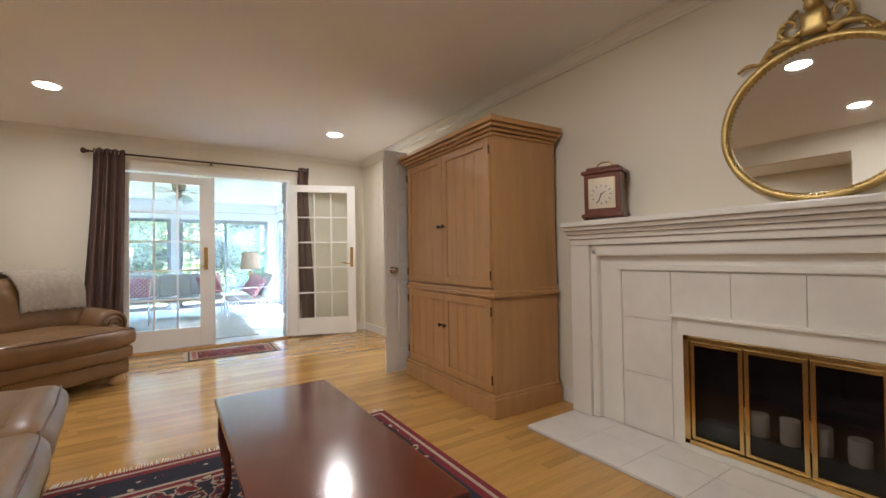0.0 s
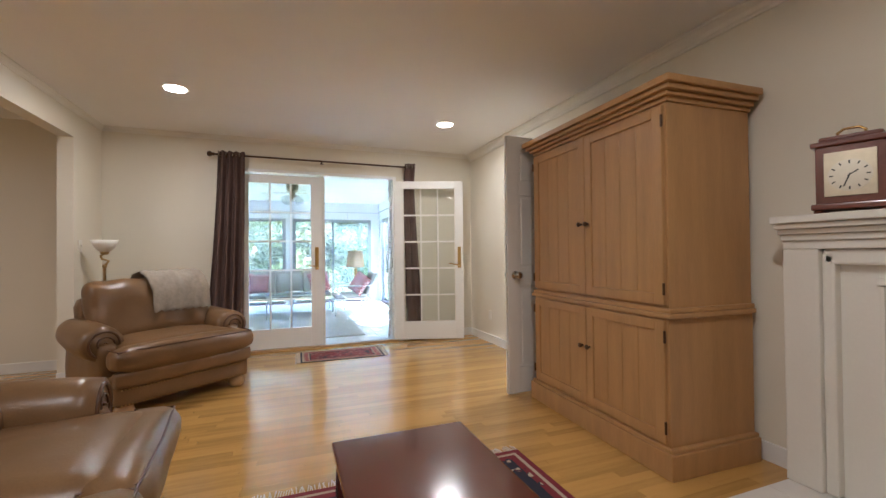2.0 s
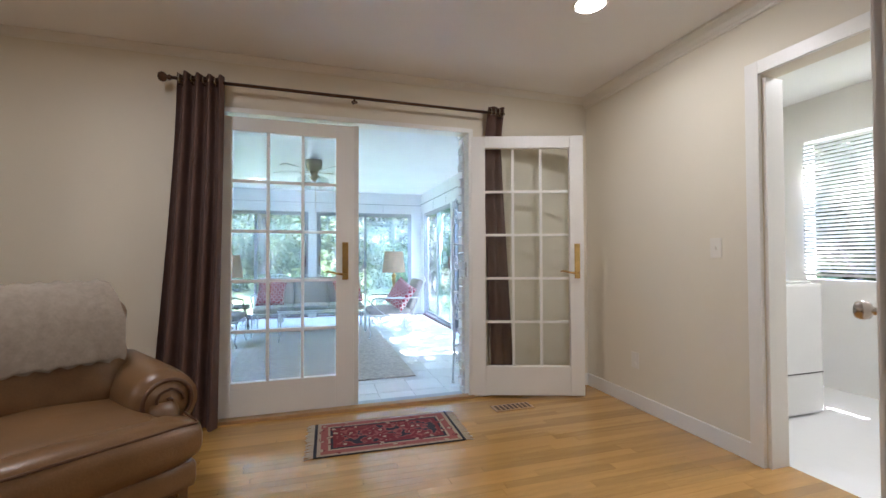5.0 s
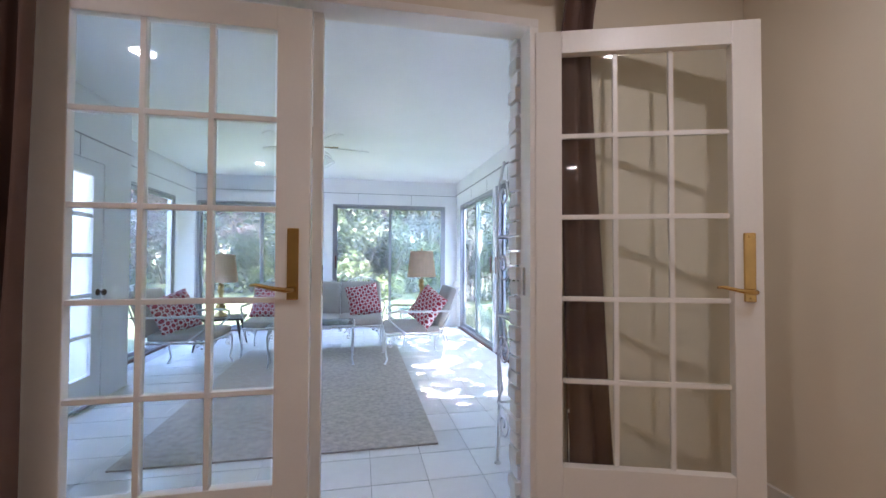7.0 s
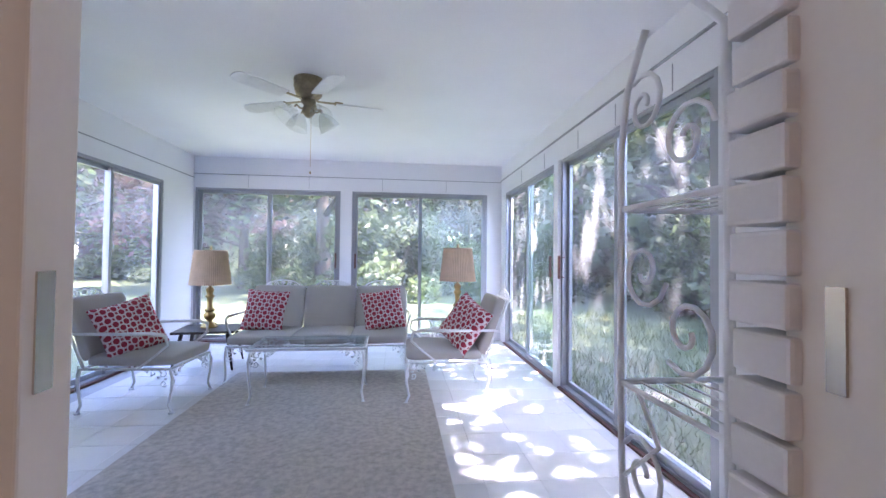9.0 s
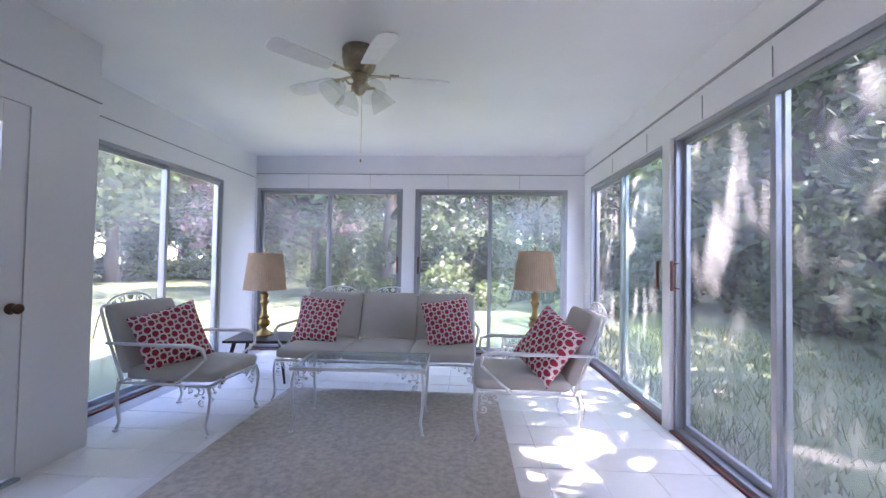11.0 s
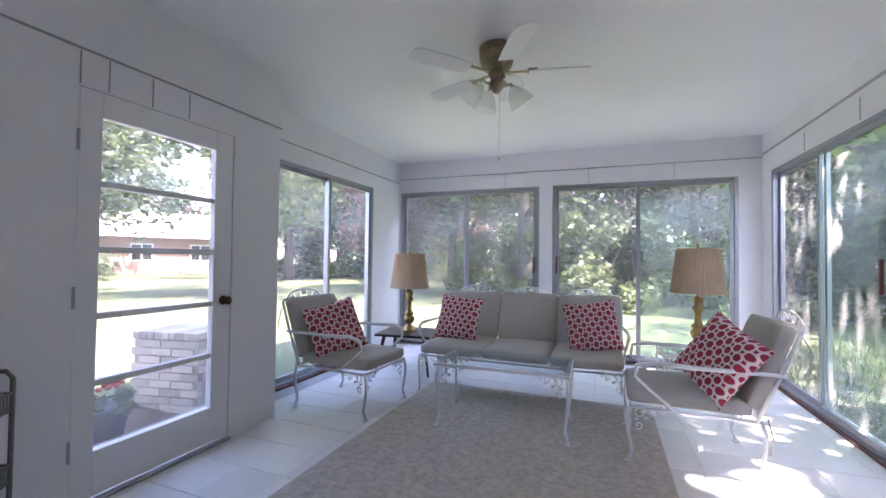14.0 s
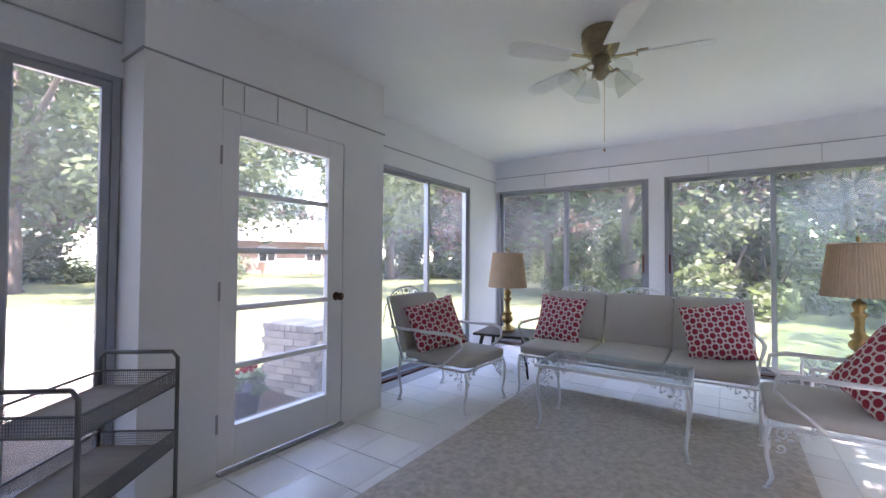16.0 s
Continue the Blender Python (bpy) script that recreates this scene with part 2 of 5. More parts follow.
PILLOW = lattice("red_lattice_cloth", (0.36, 0.028, 0.055), (0.72, 0.62, 0.62), 0.070)
SHADE = mat("pleated_linen_shade", (0.62, 0.46, 0.32), 0.85, var=0.12, scale=10, fine=90, bump=0.2)
DARKWOOD = mat("espresso_wood", (0.030, 0.020, 0.018), 0.35, var=0.3, scale=6)
TABLEGLASS = glass("table_glass", (0.86, 0.92, 0.93), 0.12, 1.5)
TULIP = glass("clear_shade_glass", (0.93, 0.94, 0.94), 0.10, 1.5)
MILK = mat("milk_glass", (0.85, 0.82, 0.74), 0.3, var=0.02)
MESHGREY = mat("grey_wire", (0.16, 0.165, 0.17), 0.45, 0.5, var=0.1)
TRAYWOOD = mat("tray_board", (0.30, 0.26, 0.22), 0.6, var=0.2, stretch=(1, 6, 1))
BLANKET = mat("knit_throw", (0.31, 0.26, 0.205), 0.95, var=0.15, scale=30, fine=90, bump=0.9)
FRINGE = mat("cotton_fringe", (0.62, 0.55, 0.44), 0.95, var=0.12)
RUGRED, RUGNAVY, RUGCREAM, RUGROSE = (0.17, 0.016, 0.024), (0.018, 0.018, 0.032), (0.42, 0.34, 0.25), (0.30, 0.09, 0.08)
APPL = mat("white_enamel", (0.78, 0.78, 0.76), 0.25, var=0.02)
BLADE = leafy("grass_blades", (0.10, 0.13, 0.05), 0.45)
GRASS = mat("lawn", (0.085, 0.105, 0.045), 0.9, var=0.5, scale=0.35, fine=30, bump=0.6)
CONCRETE = mat("pale_concrete", (0.40, 0.375, 0.34), 0.85, var=0.12, scale=1.5, fine=60)
MULCH = mat("bark_mulch", (0.09, 0.06, 0.04), 0.95, var=0.5, scale=14, fine=80, bump=1.0)
BARK = mat("tree_bark", (0.075, 0.06, 0.048), 0.9, var=0.4, scale=5, fine=40, bump=0.9, stretch=(4, 4, 0.6))
LEAF = leafy("green_leaves", (0.10, 0.135, 0.06))
LEAFD = leafy("dark_leaves", (0.08, 0.11, 0.055))
COPPER = leafy("copper_leaves", (0.12, 0.08, 0.075))
BRICKPALE = mat("pale_brick", (0.48, 0.42, 0.36), 0.85, var=0.25, scale=6, fine=60, bump=0.4, per_object=True)
MORTAR = mat("mortar", (0.40, 0.37, 0.33), 0.95)
BRICKRED = mat("red_brick_wall", (0.40, 0.25, 0.20), 0.9, var=0.2, scale=2, fine=14)
ROOF = mat("weathered_shingles", (0.55, 0.50, 0.47), 0.9, var=0.15, scale=2, fine=20)
POT = mat("plastic_pot", (0.05, 0.04, 0.04), 0.6)
FLOWER = mat("red_petals", (0.42, 0.03, 0.04), 0.7)
CANGLOW = glow("lamp_diffuser", (1.0, 0.92, 0.8), 2.2)
MIRROR = mat("mirror_silver", (0.86, 0.86, 0.84), 0.015, 1.0, var=0.0, bump=0)
SILVER = mat("clock_dial_silver", (0.58, 0.52, 0.42), 0.35, 0.7, var=0.06)
BLACK = mat("black_paint", (0.015, 0.015, 0.015), 0.5)
PLATE = mat("switch_plate", (0.76, 0.72, 0.64), 0.35, var=0.02)
FABRICTIE = mat("cushion_tie", (0.40, 0.38, 0.36), 0.9)

# ---- mesh helpers ----
ORIGIN = Vector((0, 0, 0))


def part(name, bm, material, parent=None, label="", smooth=False):
    me = bpy.data.meshes.new(name)
    bm.normal_update()
    bm.to_mesh(me)
    bm.free()
    me.materials.append(material)
    if smooth:
        me.shade_smooth()
    ob = new(name, me)
    ob.parent = parent
    if label:
        ob["label"] = label
    return ob


def thing(name, label, category, m=None, group="", kind=""):
    ob = new(name)
    ob.empty_display_size = 0.1
    ob.matrix_world = Matrix.Translation(ORIGIN) @ (m or Matrix())
    return tagged(ob, label, category, group, kind)


def B():
    return bmesh.new()


def box(bm, x0, x1, y0, y1, z0, z1, bevel=0.0, m=None):
    vs = [bm.verts.new((x, y, z)) for x in (x0, x1) for y in (y0, y1) for z in (z0, z1)]
    fs = [bm.faces.new([vs[i] for i in q]) for q in ((0, 1, 3, 2), (4, 6, 7, 5), (0, 4, 5, 1), (2, 3, 7, 6), (0, 2, 6, 4), (1, 5, 7, 3))]
    if bevel:
        es = list({e for f in fs for e in f.edges})
        r = bmesh.ops.bevel(bm, geom=es, offset=bevel, segments=2, affect="EDGES", profile=0.6)
        vs = list({v for f in r["faces"] for v in f.verts} | {v for v in vs if v.is_valid})
    if m is not None:
        bmesh.ops.transform(bm, matrix=m, verts=vs)
    return bm


def tube(bm, pts, r, n=6, closed=False, caps=True):
    """A rod along points; r is one radius or one for each point."""
    pts = [Vector(p) for p in pts]
    k = len(pts)
    rings = []
    side = None
    for i, p in enumerate(pts):
        a = pts[(i - 1) % k] if closed or i > 0 else p
        b = pts[(i + 1) % k] if closed or i < k - 1 else p
        d = (b - a).normalized()
        if side is None:
            side = d.orthogonal().normalized()
        side = (side - d * side.dot(d))
        side = side.normalized() if side.length > 1e-6 else d.orthogonal().normalized()
        up = d.cross(side)
        rr = r[i] if isinstance(r, (list, tuple)) else r
        rings.append([bm.verts.new(p + rr * (math.cos(2 * math.pi * j / n) * side + math.sin(2 * math.pi * j / n) * up)) for j in range(n)])
    for i in range(k if closed else k - 1):
        a, b = rings[i], rings[(i + 1) % k]
        for j in range(n):
            bm.faces.new((a[j], a[(j + 1) % n], b[(j + 1) % n], b[j]))
    if caps and not closed:
        bm.faces.new(rings[0][::-1]), bm.faces.new(rings[-1])
    return bm


def lathe(bm, profile, n=20, at=(0, 0, 0)):
    rings = []
    for r, z in profile:
        rings.append([bm.verts.new((at[0] + r * math.cos(2 * math.pi * j / n), at[1] + r * math.sin(2 * math.pi * j / n), at[2] + z)) for j in range(n)])
    for a, b in zip(rings, rings[1:]):
        for j in range(n):
            bm.faces.new((a[j], a[(j + 1) % n], b[(j + 1) % n], b[j]))
    bm.faces.new(rings[0][::-1]), bm.faces.new(rings[-1])
    return bm


def soft(bm, sx, sy, sz, r, crown=0.0, at=(0, 0, 0), m=None, cuts=9, wrinkle=0.0, seed=0):
    """A padded block of full size sx, sy, sz with round edges, and a crown on top and below."""
    t = bmesh.new()
    bmesh.ops.create_cube(t, size=2)
    bmesh.ops.subdivide_edges(t, edges=t.edges[:], cuts=cuts, use_grid_fill=True)
    h = Vector((sx / 2, sy / 2, sz / 2))
    for v in t.verts:
        u = v.co.copy()
        q = Vector((u.x * h.x, u.y * h.y, u.z * h.z))
        c = Vector([max(-(h[i] - r), min(h[i] - r, q[i])) for i in range(3)])
        d = q - c
        if d.length > 1e-9:
            q = c + d.normalized() * r
        q.z += crown * u.z * (1 - u.x ** 2) * (1 - u.y ** 2)
        if wrinkle:
            q += wrinkle * Vector(noise.noise_vector(q * 7 + Vector((seed, 0, 0))))
        v.co = q + Vector(at)
    if m is not None:
        bmesh.ops.transform(t, matrix=m, verts=t.verts[:])
    me = bpy.data.meshes.new("tmp")
    t.to_mesh(me)
    t.free()
    bm.from_mesh(me)
    bpy.data.meshes.remove(me)
    return bm


def scroll(cx, cy, cz, r, turns, start, axis="y", steps=18, shrink=0.85):
    """Points of a spiral in the plane across an axis."""
    out = []
    for i in range(steps + 1):
        f = i / steps
        a, q = start + turns * 2 * math.pi * f, r * (1 - shrink * f)
        u, w = q * math.cos(a), q * math.sin(a)
        out.append((cx, cy + u, cz + w) if axis == "x" else (cx + u, cy, cz + w))
    return out


def structure(name, boxes, material, label, category, bevel=0.0):
    bm = B()
    for b in boxes:
        box(bm, *b, bevel=bevel)
    ob = part(name, bm, material)
    ob.location = ORIGIN
    return tagged(ob, label, category, "", "structure")
# ---- living room: setting ----
FS = -0.08
TOP2 = 2.42
structure("floor", [(-4.2, 4.6, -1.6, 5.95, -0.20, -0.012)], SUBFLOOR, "dark base under the oak strip floor", "floor")
structure("ceiling", [(-4.2, 4.6, -1.6, 6.1, CEIL, CEIL + 0.2)], CEILING, "plain off-white painted plaster ceiling", "ceiling")
structure("wall_north", [(-4.2, -0.24, 5.92, 6.0, -0.2, CEIL), (1.67, 4.6, 5.92, 6.0, -0.2, CEIL), (-0.24, 1.67, 5.92, 6.0, 2.10, CEIL)], CREAM, "cream painted wall with the garden door opening", "wall")
structure("wall_east", [(2.73, 2.85, -1.6, 3.62, -0.1, CEIL), (2.73, 2.85, 4.43, 5.92, -0.1, CEIL), (2.73, 2.85, 3.62, 4.43, 2.06, CEIL)], CREAM, "cream painted wall with fireplace and laundry doorway", "wall")
structure("wall_west", [(-1.56, -1.44, 5.32, 5.92, -0.1, CEIL), (-1.56, -1.44, -1.6, 5.32, 2.20, CEIL), (-1.56, -1.44, -1.6, 1.5, -0.1, 2.2)], CREAM, "cream painted wall with a wide cased opening", "wall")
structure("wall_south", [(-4.2, 4.6, -1.72, -1.6, -0.1, CEIL)], CREAM, "plain cream painted wall", "wall")
structure("wall_hall", [(-4.3, -4.2, -1.6, 6.08, -0.1, CEIL)], CREAM, "plain cream wall of the adjoining hall", "wall")
structure("wall_laundry", [(4.6, 4.72, -1.6, 6.08, -0.1, 0.9), (4.6, 4.72, -1.6, 4.6, 0.9, CEIL), (4.6, 4.72, 5.4, 6.08, 0.9, CEIL), (4.6, 4.72, 4.6, 5.4, 2.1, CEIL), (2.85, 4.6, 3.0, 3.1, -0.1, CEIL)], WHITE, "plain white laundry room wall", "wall")
structure("baseboard", [(-1.425, -0.26, 5.905, 5.92, 0, 0.10), (1.72, 2.73, 5.905, 5.92, 0, 0.10), (2.715, 2.73, 4.50, 5.905, 0, 0.10), (-1.44, -1.425, 5.32, 5.905, 0, 0.10),
                        (2.715, 2.73, 2.02, 3.55, 0, 0.10), (-1.56, -1.44, 5.305, 5.32, 0, 0.10), (-4.2, -4.185, -1.6, 5.9, 0, 0.10), (-4.18, -1.56, 5.905, 5.92, 0, 0.10)], WHITE, "white painted baseboard along the walls", "baseboard", 0.003)


def crown(name, p, q, out, size=0.07):
    """A cornice of stepped profile from p to q against a wall, out into the room."""
    bm = B()
    prof = [(0, 0), (0.010, 0), (0.012, 0.012), (0.018, 0.016), (0.026, 0.035), (0.045, 0.055), (0.052, 0.058), (0.054, 0.07), (0, 0.07)]
    k = size / 0.07
    p, q, out = Vector(p), Vector(q), Vector(out)
    rows = [[bm.verts.new(e + out * a * k + Vector((0, 0, b * k - size))) for a, b in prof] for e in (p, q)]
    for i in range(len(prof)):
        j = (i + 1) % len(prof)
        bm.faces.new((rows[0][i], rows[0][j], rows[1][j], rows[1][i]))
    bm.faces.new(rows[0][::-1]), bm.faces.new(rows[1])
    return tagged(part(name, bm, MANTEL), "white painted crown moulding under the ceiling", "moulding", "", "structure")


crown("trim_crown_east", (2.73, -1.6, CEIL), (2.73, 5.92, CEIL), (-1, 0, 0), 0.085)
crown("trim_crown_north", (-1.5, 5.92, CEIL), (2.73, 5.92, CEIL), (0, -1, 0), 0.05)
crown("trim_crown_west", (-1.44, -1.6, CEIL), (-1.44, 5.92, CEIL), (1, 0, 0), 0.05)
structure("trim_door_casing", [(2.705, 2.73, 4.43, 4.50, 0, 2.13), (2.705, 2.73, 3.55, 3.62, 0, 2.13), (2.705, 2.73, 3.62, 4.43, 2.06, 2.13),
                               (2.735, 2.86, 4.41, 4.43, 0, 2.04), (2.735, 2.86, 3.62, 3.64, 0, 2.04)], WHITE, "white painted casing round the laundry doorway", "trim", 0.003)
structure("trim_garden_door_frame", [(-0.24, -0.19, 5.90, 6.025, -0.06, 2.08), (1.63, 1.67, 5.90, 6.025, -0.06, 2.08), (-0.24, 1.67, 5.90, 6.025, 2.08, 2.115), (0.745, 0.785, 5.975, 6.04, -0.06, 2.08)], WHITE, "white painted frame of the garden doors", "trim", 0.003)
structure("trim_threshold", [(-0.24, 1.67, 5.885, 5.955, -0.02, 0.022)], FOOT, "oak threshold under the garden doors", "threshold", 0.004)

structure("trim_metal_sill", [(-0.19, 1.63, 5.956, 6.07, -0.075, 0.006)], ALU, "grey aluminium sill under the garden doors", "threshold", 0.003)
structure("trim_strike_plates", [(1.626, 1.63, 5.95, 5.972, 0.94, 1.06), (0.784, 0.787, 5.99, 6.012, 0.95, 1.07)], CHROME, "small nickel strike plates in the door frame", "strike plate")

# garden doors
def lever(parent, x, z, side, y):
    bm = B()
    box(bm, x - 0.021, x + 0.021, y - 0.010, y, z - 0.11, z + 0.16, 0.003)
    lathe(bm, [(0.006, -0.002), (0.006, 0.002)], 10, (x, y - 0.0105, z + 0.145)), lathe(bm, [(0.006, -0.002), (0.006, 0.002)], 10, (x, y - 0.0105, z - 0.095))
    part("handle_plate", bm, BRASS, parent, "polished brass plate")
    bm = B()
    tube(bm, [(x, y - 0.01, z - 0.07), (x, y - 0.045, z - 0.07), (x + side * 0.02, y - 0.055, z - 0.07), (x + side * 0.07, y - 0.052, z - 0.062), (x + side * 0.12, y - 0.05, z - 0.05), (x + side * 0.14, y - 0.05, z - 0.052)], [0.011, 0.010, 0.010, 0.008, 0.007, 0.005], 8)
    part("handle", bm, BRASS, parent, "brass lever handle", True)


def french_door(name, label, m, w, handle_x, side, grille=(0.0035, 0.0405), glass_y=0.020, s=0.125):
    d = thing(name, label, "door", m, "garden doors", "structure")
    h, tr, br = 2.03, 0.095, 0.225
    for nm, b in (("stile", (0, s, 0, h)), ("stile", (w - s, w, 0, h)), ("top_rail", (s, w - s, h - tr, h)), ("bottom_rail", (s, w - s, 0, br))):
        bm = B()
        box(bm, b[0], b[1], 0, 0.044, b[2], b[3], 0.004)
        part(nm, bm, WHITE, d)
    gx, gz = w - 2 * s, h - tr - br
    for i in (1, 2):
        bm = B()
        box(bm, s + gx * i / 3 - 0.010, s + gx * i / 3 + 0.010, grille[0] + 0.0005, grille[1] - 0.0005, br, h - tr, 0.003)
        part("muntin", bm, WHITE, d)
    for j in range(1, 5):
        bm = B()
        box(bm, s, w - s, *grille, br + gz * j / 5 - 0.010, br + gz * j / 5 + 0.010, 0.003)
        part("muntin", bm, WHITE, d)
    for i in range(3):
        for j in range(5):
            bm = B()
            box(bm, s + gx * i / 3 + 0.011, s + gx * (i + 1) / 3 - 0.011, glass_y, glass_y + 0.004, br + gz * j / 5 + 0.011, br + gz * (j + 1) / 5 - 0.011)
            g = part("pane", bm, DOORPANE, d)
            g.visible_shadow = False
    lever(d, handle_x, 1.02, side, 0.0)
    return d


french_door("door_1", "closed white garden door with fifteen glass panes", pose(-0.19, 5.925, 0.03), 0.935, 0.875, -1)
french_door("door_2", "open white garden door with fifteen glass panes", pose(1.652, 5.893, 0.022, 0, 0, -18.5), 0.875, 0.82, -1, (0.026, 0.042), 0.018, 0.108)

# white panel door, open
wd = thing("door_3", "open white six panel laundry door with nickel knob", "door", pose(2.722, 3.625, 0.012, 0, 0, 184.5), "", "structure")
bm = B()
box(bm, 0, 0.765, -0.008, 0.008, 0, 2.03)
part("core", bm, WHITE, wd)
for x0, x1, z0, z1 in ((0, 0.11, 0, 2.03), (0.655, 0.765, 0, 2.03), (0.335, 0.43, 0.2, 1.91)):
    bm = B()
    box(bm, x0, x1, -0.0175, 0.0175, z0, z1, 0.003)
    part("stile", bm, WHITE, wd)
for z0, z1 in ((0, 0.2), (0.84, 0.98), (1.56, 1.66), (1.91, 2.03)):
    for x0, x1 in ((0.11, 0.335), (0.43, 0.655)):
        bm = B()
        box(bm, x0, x1, -0.017, 0.017, z0, z1, 0.003)
        part("rail", bm, WHITE, wd)
for z0, z1 in ((0.2, 0.84), (0.98, 1.56), (1.66, 1.91)):
    for x0, x1 in ((0.11, 0.335), (0.43, 0.655)):
        bm = B()
        box(bm, x0 + 0.025, x1 - 0.025, -0.0145, 0.0145, z0 + 0.025, z1 - 0.025, 0.006)
        part("panel", bm, WHITE, wd)
for s in (-1, 1):
    bm = B()
    lathe(bm, [(0.03, 0), (0.032, 0.006), (0.012, 0.010), (0.011, 0.035), (0.024, 0.042), (0.029, 0.055), (0.026, 0.068), (0.012, 0.074)], 18)
    bmesh.ops.transform(bm, matrix=pose(0.70, 0.0178 * s, 0.93, -90 * s), verts=bm.verts[:])
    part("knob", bm, CHROME, wd, "satin nickel knob", True)
for z in (0.25, 1.02, 1.8):
    bm = B()
    tube(bm, [(0.0, -0.022, z - 0.045), (0.0, -0.022, z + 0.045)], 0.007, 8)
    part("hinge", bm, CHROME, wd)

# recessed lamps; the fourth is an added one, out of view
for cx, cy in CAN_SPOTS:
    can = thing("recessed_light", "lit round recessed downlight with white trim ring", "ceiling light", pose(cx, cy, CEIL), "recessed ceiling lights")
    bm = B()
    lathe(bm, [(0.092, -0.001), (0.095, -0.004), (0.088, -0.008), (0.078, -0.006), (0.076, -0.002)], 28)
    part("trim_ring", bm, WHITE, can, "", True)
    bm = B()
    lathe(bm, [(0.074, -0.002), (0.074, -0.0075), (0.05, -0.009)], 28)
    part("diffuser", bm, CANGLOW, can, "glowing warm lens")

# curtain rod and curtains
rod = thing("curtain_rod", "dark bronze curtain rod with ball finial on brackets", "curtain rod")
bm = B()
tube(bm, [(-0.40, 5.81, 2.235), (1.90, 5.81, 2.225)], 0.011, 10)
part("pole", bm, BRONZE, rod, "", True)
bm = B()
lathe(bm, [(0.011, -0.03), (0.02, -0.02), (0.012, -0.008), (0.027, 0.006), (0.031, 0.02), (0.025, 0.038), (0.008, 0.045)], 16)
bmesh.ops.transform(bm, matrix=pose(-0.42, 5.81, 2.235, 0, -90, 0), verts=bm.verts[:])
part("finial", bm, BRONZE, rod, "", True)
for x in (-0.33, 0.74, 1.86):
    bm = B()
    tube(bm, [(x, 5.915, 2.225), (x, 5.83, 2.225), (x, 5.81, 2.212)], 0.007, 6)
    lathe(bm, [(0.022, 0), (0.022, 0.006)], 12, (x, 5.81, 2.195))
    part("bracket", bm, BRONZE, rod)


def curtain(x0, x1, xb0, xb1, waves, label, z0, yb=5.81, slim=1.0):
    c = thing("curtain", label, "curtain", None, "window curtains")
    bm = B()
    nu, nz = waves * 12, 16
    def pt(i, j, back):
        u, f = i / nu, j / nz
        k = f ** 1.4
        x = (x0 + (x1 - x0) * u) * (1 - k) + (xb0 + (xb1 - xb0) * u) * k
        amp = 0.035 + 0.012 * k
        amp *= slim
        y = 5.81 + (yb - 5.81) * min(1, f * 9) + amp * math.sin(u * waves * 2 * math.pi + 0.5 * k * math.sin(u * 9)) + 0.006 * math.sin(f * 7 + u * 20)
        return (x, y + back, 2.275 + (z0 - 2.275) * f)
    for back in (0, 0.004):
        g = [[bm.verts.new(pt(i, j, back)) for i in range(nu + 1)] for j in range(nz + 1)]
        for j in range(nz):
            for i in range(nu):
                bm.faces.new((g[j][i], g[j][i + 1], g[j + 1][i + 1], g[j + 1][i]))
    part("drape", bm, CURTAIN, c, "", True)
    for w in range(waves * 2):
        u = (w + 0.5) / (waves * 2)
        bm = B()
        a = x0 + (x1 - x0) * u
        tube(bm, [(a + 0.002 * math.cos(t), 5.81 + 0.026 * math.cos(t), 2.233 + 0.026 * math.sin(t)) for t in [k * math.pi / 8 for k in range(16)]], 0.005, 6, True)
        part("grommet", bm, CHROME, c, "metal eyelet")
    return c


curtain(-0.36, -0.09, -0.50, -0.12, 4, "brown gathered eyelet curtain hanging to the floor", 0.012)
curtain(1.765, 1.905, 1.80, 2.03, 2, "brown gathered eyelet curtain behind the open door", 0.03, 5.897, 0.42)

# ---- armoire ----
ar = thing("armoire", "tall pickled oak armoire with beadboard doors", "armoire", pose(2.085, 2.185, 0, 0, 0, -1.8) @ Matrix.Diagonal((1.0, 1.09, 1.01, 1)))
AW, AD = 1.17, 0.60  # along y and along x
bm = B()
box(bm, 0.015, AD, 0.02, AW - 0.02, 0.13, 0.78, 0.004)
box(bm, 0.025, AD, 0.025, AW - 0.025, 0.82, 1.85, 0.004)
part("body", bm, OAKLIGHT, ar)
bm = B()
box(bm, -0.015, AD, -0.012, AW + 0.012, 0.0, 0.125, 0.006)
box(bm, -0.004, AD, -0.002, AW + 0.002, 0.125, 0.145, 0.006)
part("plinth", bm, OAKLIGHT, ar)
bm = B()
box(bm, -0.004, AD, 0.0, AW, 0.775, 0.80, 0.006)
box(bm, 0.008, AD, 0.008, AW - 0.008, 0.80, 0.825, 0.006)
part("waist_moulding", bm, OAKLIGHT, ar)
for o, z0, z1 in ((0.012, 1.845, 1.868), (-0.008, 1.868, 1.89), (-0.03, 1.89, 1.915), (-0.05, 1.915, 1.95)):
    bm = B()
    box(bm, o, AD, o, AW - o, z0, z1, 0.007)
    part("cornice_moulding", bm, OAKLIGHT, ar)


